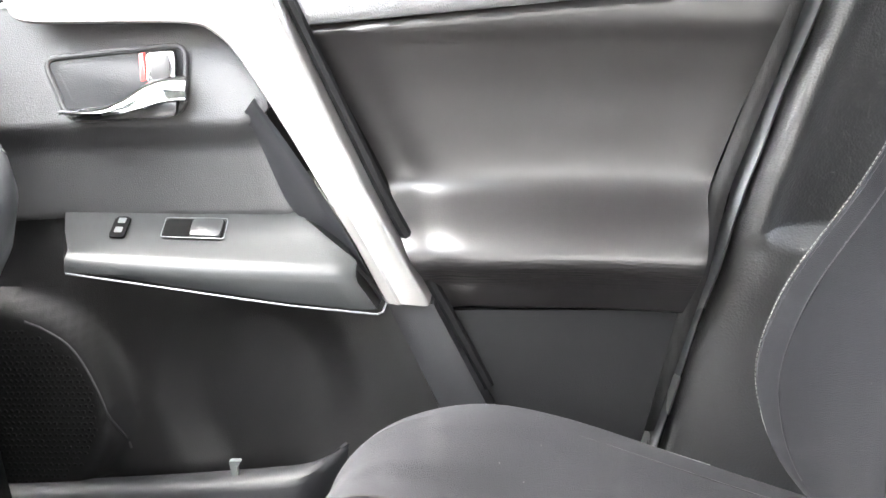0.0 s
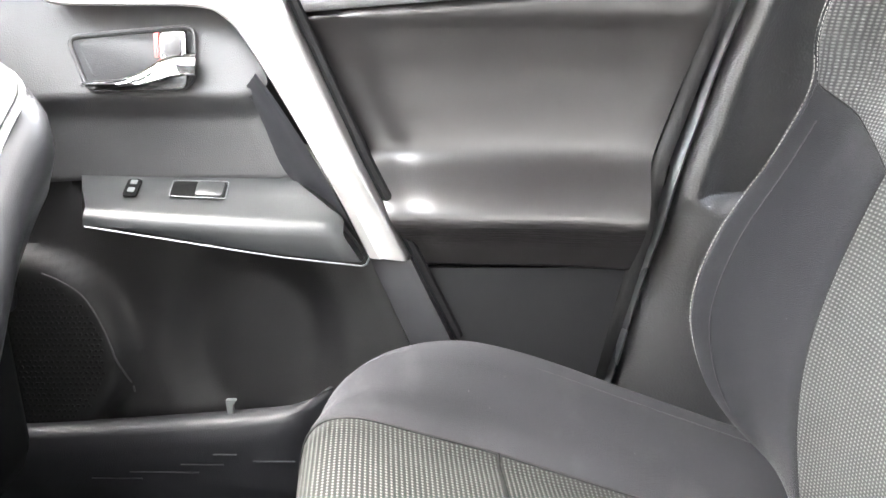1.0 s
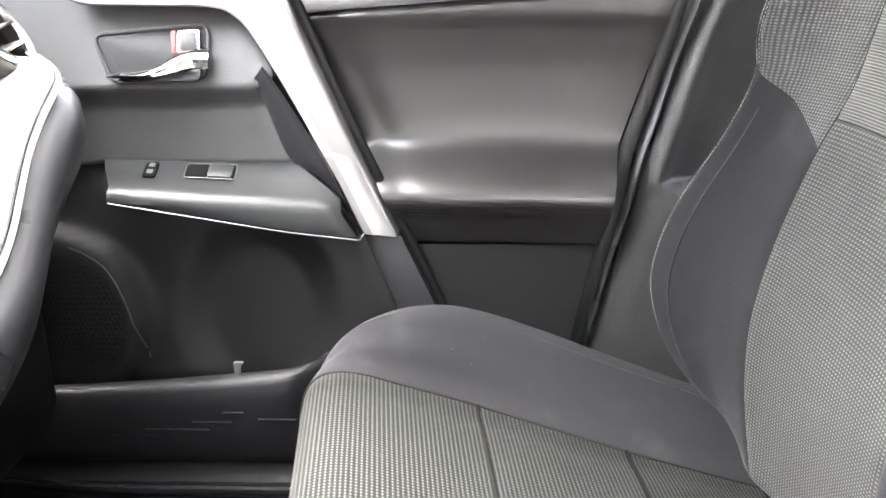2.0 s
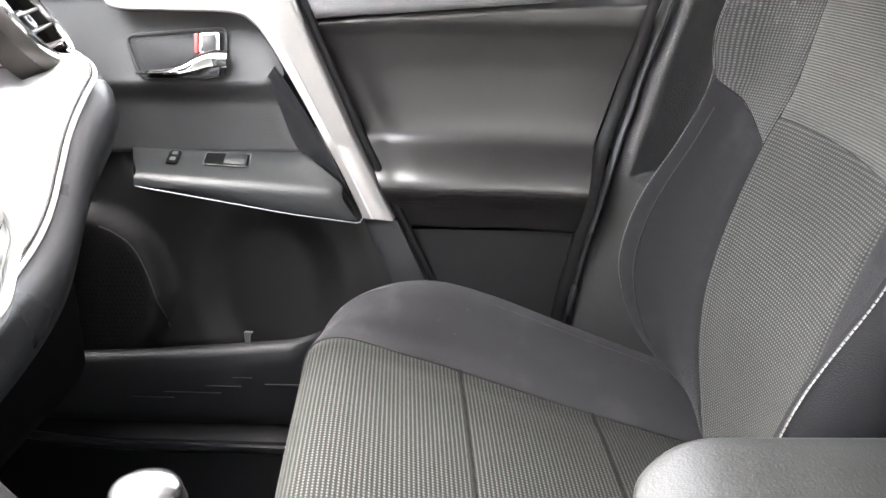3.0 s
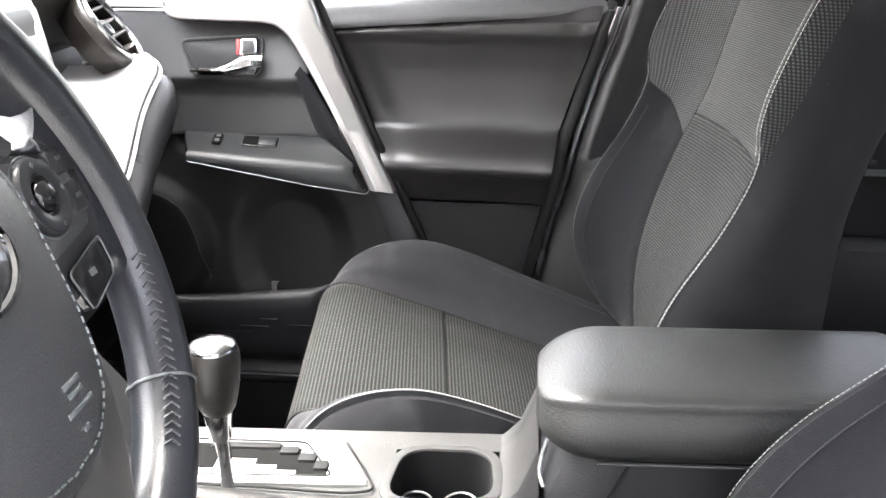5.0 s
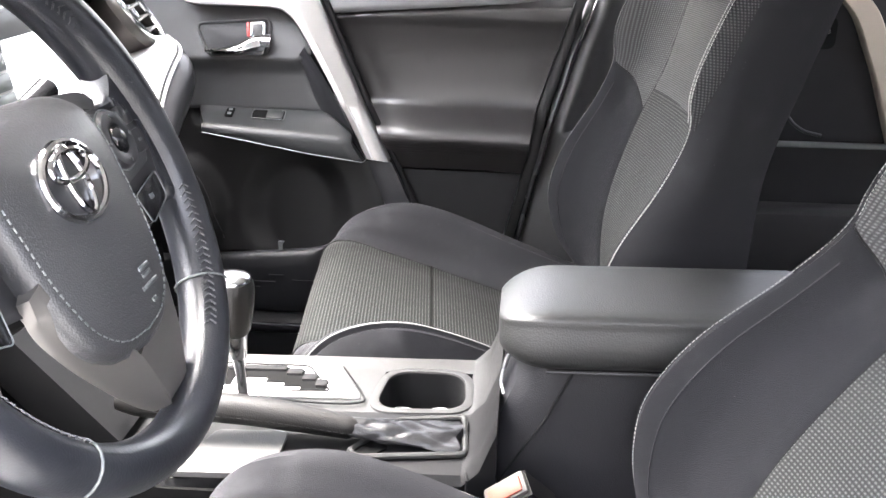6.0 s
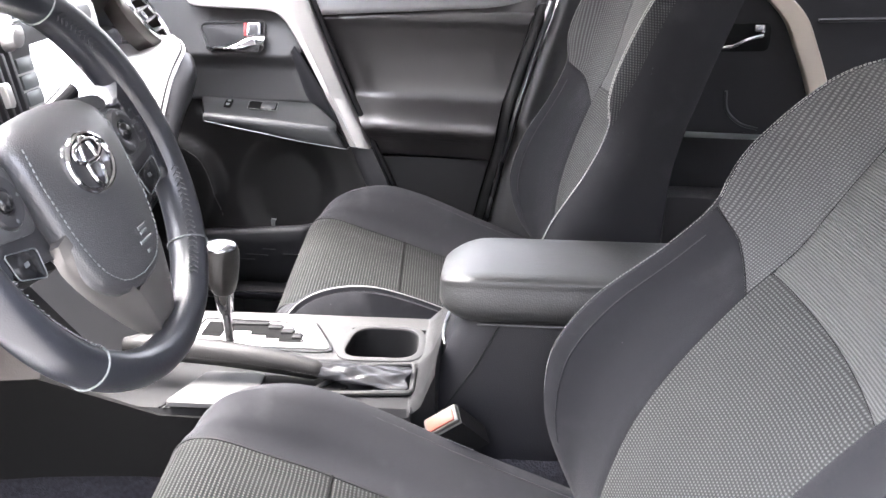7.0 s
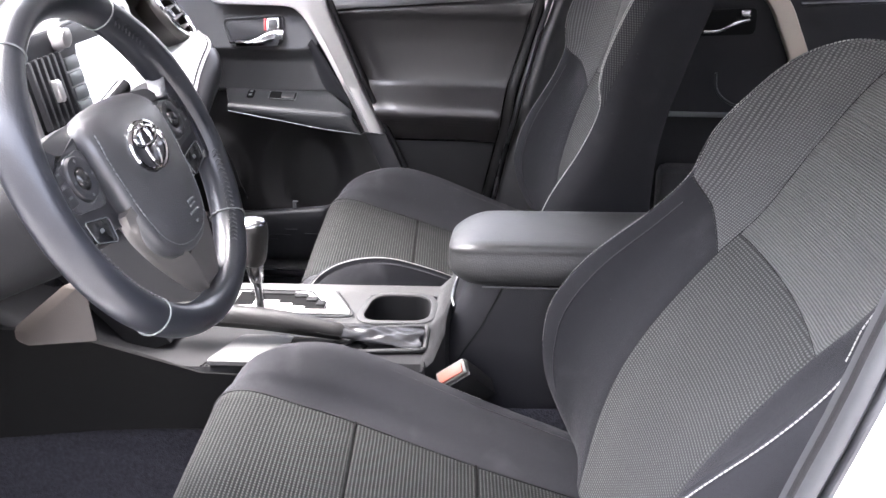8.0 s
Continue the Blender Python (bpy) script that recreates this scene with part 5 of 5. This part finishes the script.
for y in (0.06, 0.275):
    c = on_climate(y, 0.632)
    for nm, prof, mt in (("dial_ring", [(0.024, 0.0), (0.024, 0.008), (0.021, 0.012), (0.019, 0.012)], GLOSS), ("dial_cap", [(0.0192, 0.008), (0.0190, 0.014), (0.0165, 0.017), (0.006, 0.018)], SILVER)):
        part(nm, grid([[c + Vector((h * 0.9 - 0.42 * r * math.sin(a), r * math.cos(a), 0.90 * r * math.sin(a) + 0.42 * h)) for a in np.linspace(0, 2 * math.pi, 28, endpoint=False)] for r, h in prof], close_u=True, cap=True), mt, climate)
part("console_riser", slab([(-0.20, -0.10, 0.55), (-0.20, 0.12, 0.55), (-0.08, 0.11, 0.418), (-0.08, -0.10, 0.418)], (-0.05, 0, -0.02), 0.004), DARK, stack)

# driver's knee panels
knee = thing("knee_panel", "dark lower dash below the wheel with a beige insert", "dash panel")
part("lower_panel", slab([(-0.26, -0.66, 0.70), (-0.26, -0.16, 0.70), (-0.30, -0.16, 0.40), (-0.34, -0.66, 0.40)], (-0.06, 0, 0), 0.02), DARK, knee)
part("beige_insert", slab(rounded([(-0.227, -0.200, 0.458), (-0.131, -0.200, 0.470), (-0.136, -0.200, 0.546), (-0.150, -0.200, 0.540), (-0.227, -0.200, 0.477)], 0.004), (-0.02, 0.01, 0), 0.003), BEIGE, knee, "beige plastic insert")

# ---- steering wheel ----
WC = Vector((0.050, -0.416, 0.777))
WT = radians(24.3)
wheel = thing("steering_wheel", "black leather steering wheel with silver spoke trim and an oval badge", "steering wheel",
              Matrix.Translation(WC) @ Matrix(((0, -math.sin(WT), math.cos(WT), 0), (1, 0, 0, 0), (0, math.cos(WT), math.sin(WT), 0), (0, 0, 0, 1))))
# in the wheel's own axes x runs to the passenger, y up along the wheel, z towards the driver
WR = 0.1555
RIM_LEATHER = material("wheel_leather", (0.014, 0.015, 0.0185), 0.31, grain=0.14, scale=700, vary=0.35, vscale=14, spec=0.55)
rows = []
for a in np.linspace(0, 2 * math.pi, 96, endpoint=False).tolist():
    c = Vector((math.cos(a), math.sin(a), 0))
    grip = 0.0153 + 0.0020 * max(0.0, math.cos(2 * (a - 0.45))) ** 3 * (1 if math.cos(a) > 0 else 0) + 0.0022 * max(0.0, math.cos(2 * (a - math.pi + 0.45))) ** 3 * (1 if math.cos(a) < 0 else 0)
    rows.append([c * (WR + grip * math.cos(b)) + Vector((0, 0, 1.15 * grip * math.sin(b))) for b in np.linspace(0, 2 * math.pi, 18, endpoint=False).tolist()])
rim = part("rim", grid(rows, close_u=True, close_v=True), RIM_LEATHER, wheel, "black leather wheel rim")
for ang in (-42, -131, 58, 128):
    a = radians(ang)
    c = Vector((math.cos(a), math.sin(a), 0))
    part("rim_seam", tube([c * (WR + 0.0163 * math.cos(b)) + Vector((0, 0, 0.0187 * math.sin(b))) for b in np.linspace(0, 2 * math.pi, 20, endpoint=False).tolist()], 0.0009, 6, closed=True), CLAY, rim)
for s0, s1 in ((-58, -14), (16, 54), (194, 228), (132, 160)):
    bm = bmesh.new()
    for a in np.arange(s0, s1, 2.1).tolist():
        for b in (-1, 1):
            p = []
            for d, turn in ((0, 138 + 12 * b), (1.2, 138)):
                g, h = radians(a + d), radians(turn)
                p.append(Vector((math.cos(g), math.sin(g), 0)) * (WR + 0.0162 * math.cos(h)) + Vector((0, 0, 0.0192 * math.sin(h))))
            tube(p, 0.00065, 5, bm=bm)
    part("cross_stitching", bm, LEATHER, rim, "dark crossed stitching")
# spokes
for q in (-1, 1):
    part("spoke", slab(rounded([(q * 0.05, 0.048, -0.018), (q * 0.15, 0.022, -0.010), (q * 0.152, -0.028, -0.010), (q * 0.05, -0.045, -0.018)], 0.012), (0, 0, 0.016), 0.005), SMOOTH, wheel, "black spoke with buttons")
    pod = part("button_pad", slab(rounded([(q * 0.072, 0.036, -0.002), (q * 0.128, 0.026, 0.0), (q * 0.130, -0.010, 0.0), (q * 0.075, -0.018, -0.002)], 0.010), (0, 0, 0.006), 0.002), HUB, wheel)
    cx, cy = q * 0.098, 0.012
    ring_rows = [[Vector((cx + r * math.cos(a), cy + 1.06 * r * math.sin(a), z)) for a in np.linspace(0, 2 * math.pi, 32, endpoint=False)] for r, z in ((0.0195, 0.003), (0.0192, 0.0065), (0.0178, 0.0085), (0.0135, 0.0090), (0.0100, 0.0080), (0.0092, 0.0050))]
    part("button_ring", grid(ring_rows, close_u=True), SMOOTH, pod)
    part("ring_border", tube([(cx + 0.0200 * math.cos(a), cy + 0.0212 * math.sin(a), 0.0045) for a in np.linspace(0, 2 * math.pi, 32, endpoint=False)], 0.0006, 6, closed=True), CLAY, pod)
    part("centre_button", grid([[Vector((cx + r * math.cos(a), cy + r * math.sin(a), z)) for a in np.linspace(0, 2 * math.pi, 20, endpoint=False)] for r, z in ((0.0085, 0.004), (0.0083, 0.008), (0.0065, 0.0105), (0.003, 0.0115))], close_u=True, cap=True), GLOSS, pod)
    rest = [(q * 0.108, 0.034, -0.014), (q * 0.124, 0.045, -0.014), (q * 0.137, 0.064, -0.014), (q * 0.147, 0.052, -0.014), (q * 0.152, 0.020, -0.014), (q * 0.151, -0.025, -0.014), (q * 0.142, -0.050, -0.014), (q * 0.130, -0.040, -0.014), (q * 0.130, -0.020, -0.014), (q * 0.138, 0.000, -0.014), (q * 0.137, 0.024, -0.014)]
    part("thumb_rest", slab(rounded(rest, 0.008), (0, 0, 0.021), 0.006, 3), RIM_LEATHER, wheel, "black leather thumb rest where the spoke meets the rim")
    for dx, dy in ((0.0145, 0), (-0.0145, 0), (0, 0.0155), (0, -0.0155)):
        part("button_mark", box((cx + dx, cy + dy, 0.0092), (0.0022, 0.0022, 0.0006), 0, m=Matrix.Rotation(radians(45), 4, "Z")), CLAY, pod)
    for k, dy in enumerate((0.020, 0.002)):
        part("side_button", box((q * 0.125, 0.002 + dy * 1.15, 0.004), (0.015, 0.017, 0.006), 0.002), SMOOTH, pod)
        part("button_mark", box((q * 0.126, 0.002 + dy * 1.15, 0.0072), (0.005, 0.002, 0.0005), 0), CLAY, pod)
    low_pod = part("lower_button", slab(rounded([(q * 0.088, -0.026, -0.002), (q * 0.126, -0.018, 0.0), (q * 0.124, -0.038, 0.0), (q * 0.092, -0.048, -0.002)], 0.004), (0, 0, 0.005), 0.0015), GLOSS, wheel)
    part("button_border", tube(rounded([(q * 0.088, -0.026, 0.0035), (q * 0.126, -0.018, 0.0055), (q * 0.124, -0.038, 0.0055), (q * 0.092, -0.048, 0.0035)], 0.004), 0.0005, 6, closed=True), CLAY, low_pod)
    part("button_mark", box((q * 0.107, -0.032, 0.004), (0.006, 0.0035, 0.0006), 0), CLAY, low_pod)
    trim = [(0.003, -0.139, -0.006), (0.039, -0.138, -0.008), (0.060, -0.114, -0.008), (0.074, -0.086, -0.008), (0.081, -0.050, -0.006), (0.066, -0.040, 0), (0.045, -0.080, 0), (0.010, -0.097, 0), (-0.017, -0.096, 0)]
    if q > 0:
        part("silver_spoke", slab([Vector(p) for p in trim], (0, 0, 0.010), 0.004), SPOKE, wheel, "satin silver lower spoke")
    else:
        a_line = spl([(-0.066, -0.0286, 0.014), (-0.052, -0.055, 0.016), (-0.036, -0.077, 0.016), (-0.018, -0.096, 0.014), (-0.006, -0.119, 0.009), (0.002, -0.139, 0.004)], 20)
        b_line = spl([(-0.073, -0.034, 0.009), (-0.067, -0.054, 0.003), (-0.052, -0.079, 0.000), (-0.034, -0.102, -0.002), (-0.013, -0.127, -0.003), (0.001, -0.140, -0.002)], 20)
        part("silver_spoke", grid([[Vector(a) - Vector((0, 0, 0.012)), Vector(a), Vector(a + 0.25 * (b - a)) + Vector((0, 0, 0.0015)), Vector(a + 0.6 * (b - a)) + Vector((0, 0, 0.001)), Vector(b), Vector(b) - Vector((0, 0, 0.008))] for a, b in zip(a_line, b_line)], close_u=True, cap=True), SPOKE, wheel, "satin silver lower spoke")
    wing = [(q * 0.045, 0.0545, -0.022), (q * 0.078, 0.0535, -0.022), (q * 0.106, 0.050, -0.021), (q * 0.116, 0.043, -0.018), (q * 0.100, 0.036, -0.012), (q * 0.066, 0.034, -0.012)]
    part("hub_wing", slab(rounded(wing, 0.006), (0, 0, 0.014), 0.004), HUB, wheel, "grey vinyl wing beside the hub pad")
# hub pad: a padded shield whose top rolls back


def roll(y):
    return -8.0 * max(0.0, y - 0.022) ** 2


out = spl([(0, 0.060), (0.040, 0.057), (0.060, 0.046), (0.066, 0.020), (0.064, -0.012), (0.060, -0.045), (0.049, -0.076), (0.028, -0.094), (0, -0.099)], 30)
out = [(1.1 * x, y) for x, y in out] + [(-1.1 * x, y) for x, y in out[::-1][1:-1]]
rows = [[Vector((x * k, (y + 0.01) * k - 0.01, z + roll((y + 0.01) * k - 0.01))) for x, y in out] for k, z in ((0.86, -0.014), (0.96, -0.006), (1.0, 0.005), (0.985, 0.0115), (0.94, 0.0152), (0.86, 0.0172), (0.7, 0.0195), (0.45, 0.0210), (0.15, 0.0218))]
hub = part("hub_pad", grid(rows, close_u=True, cap=True), HUB, wheel, "soft black hub pad, worn shiny")
seam_pts = [(x * 0.89, (y + 0.01) * 0.89 - 0.01, 0.0170 + roll((y + 0.01) * 0.89 - 0.01)) for x, y in out if y < 0.046]
seam_pts = sorted([p for p in seam_pts if p[0] >= 0], key=lambda p: -p[1]) + sorted([p for p in seam_pts if p[0] < 0], key=lambda p: p[1])
part("stitching", stitches(seam_pts, 0.0030, 0.0022, 0.0006), CLAY, hub, "grey stitching", smooth=False)
def oval(cx, cy, a, b, z, r, n=32):
    return tube([(cx + a * math.cos(t), cy + b * math.sin(t), z) for t in np.linspace(0, 2 * math.pi, n, endpoint=False)], r, 8, closed=True)
badge = part("badge", oval(0, 0.006, 0.031, 0.0225, 0.0220, 0.0026), CHROME, hub, "oval chrome badge")
part("badge_disc", grid([[Vector((k * 0.029 * math.cos(t), 0.006 + k * 0.021 * math.sin(t), z)) for t in np.linspace(0, 2 * math.pi, 28, endpoint=False)] for k, z in ((1, 0.0195), (0.9, 0.0218), (0.2, 0.0225))], close_u=True, cap=True), SMOOTH, badge)
part("badge_oval", oval(0, 0.006, 0.0095, 0.020, 0.0235, 0.0022), CHROME, badge)
part("badge_oval", oval(0, 0.015, 0.020, 0.0085, 0.0235, 0.0022), CHROME, badge)
for k, (dx, dy, w) in enumerate(((0.022, -0.058, 0.014), (0.022, -0.0625, 0.012), (0.021, -0.069, 0.022), (0.018, -0.078, 0.005))):
    part("faint_mark", box((dx, dy, 0.0206 - 0.0005 * k), (w, 0.0026, 0.0012), 0.0004), CLAY, hub)
# column and stalk
part("column_cover", tube([(0, -0.01, -0.05), (0, -0.01, -0.12), (0, 0.0, -0.24)], [0.05, 0.062, 0.07], 18), DARK, wheel, "black column cover")
part("stalk", tube([(0.04, 0.03, -0.055), (0.10, 0.05, -0.055), (0.15, 0.06, -0.05)], [0.006, 0.007, 0.009], 10), GLOSS, wheel, "black control stalk")
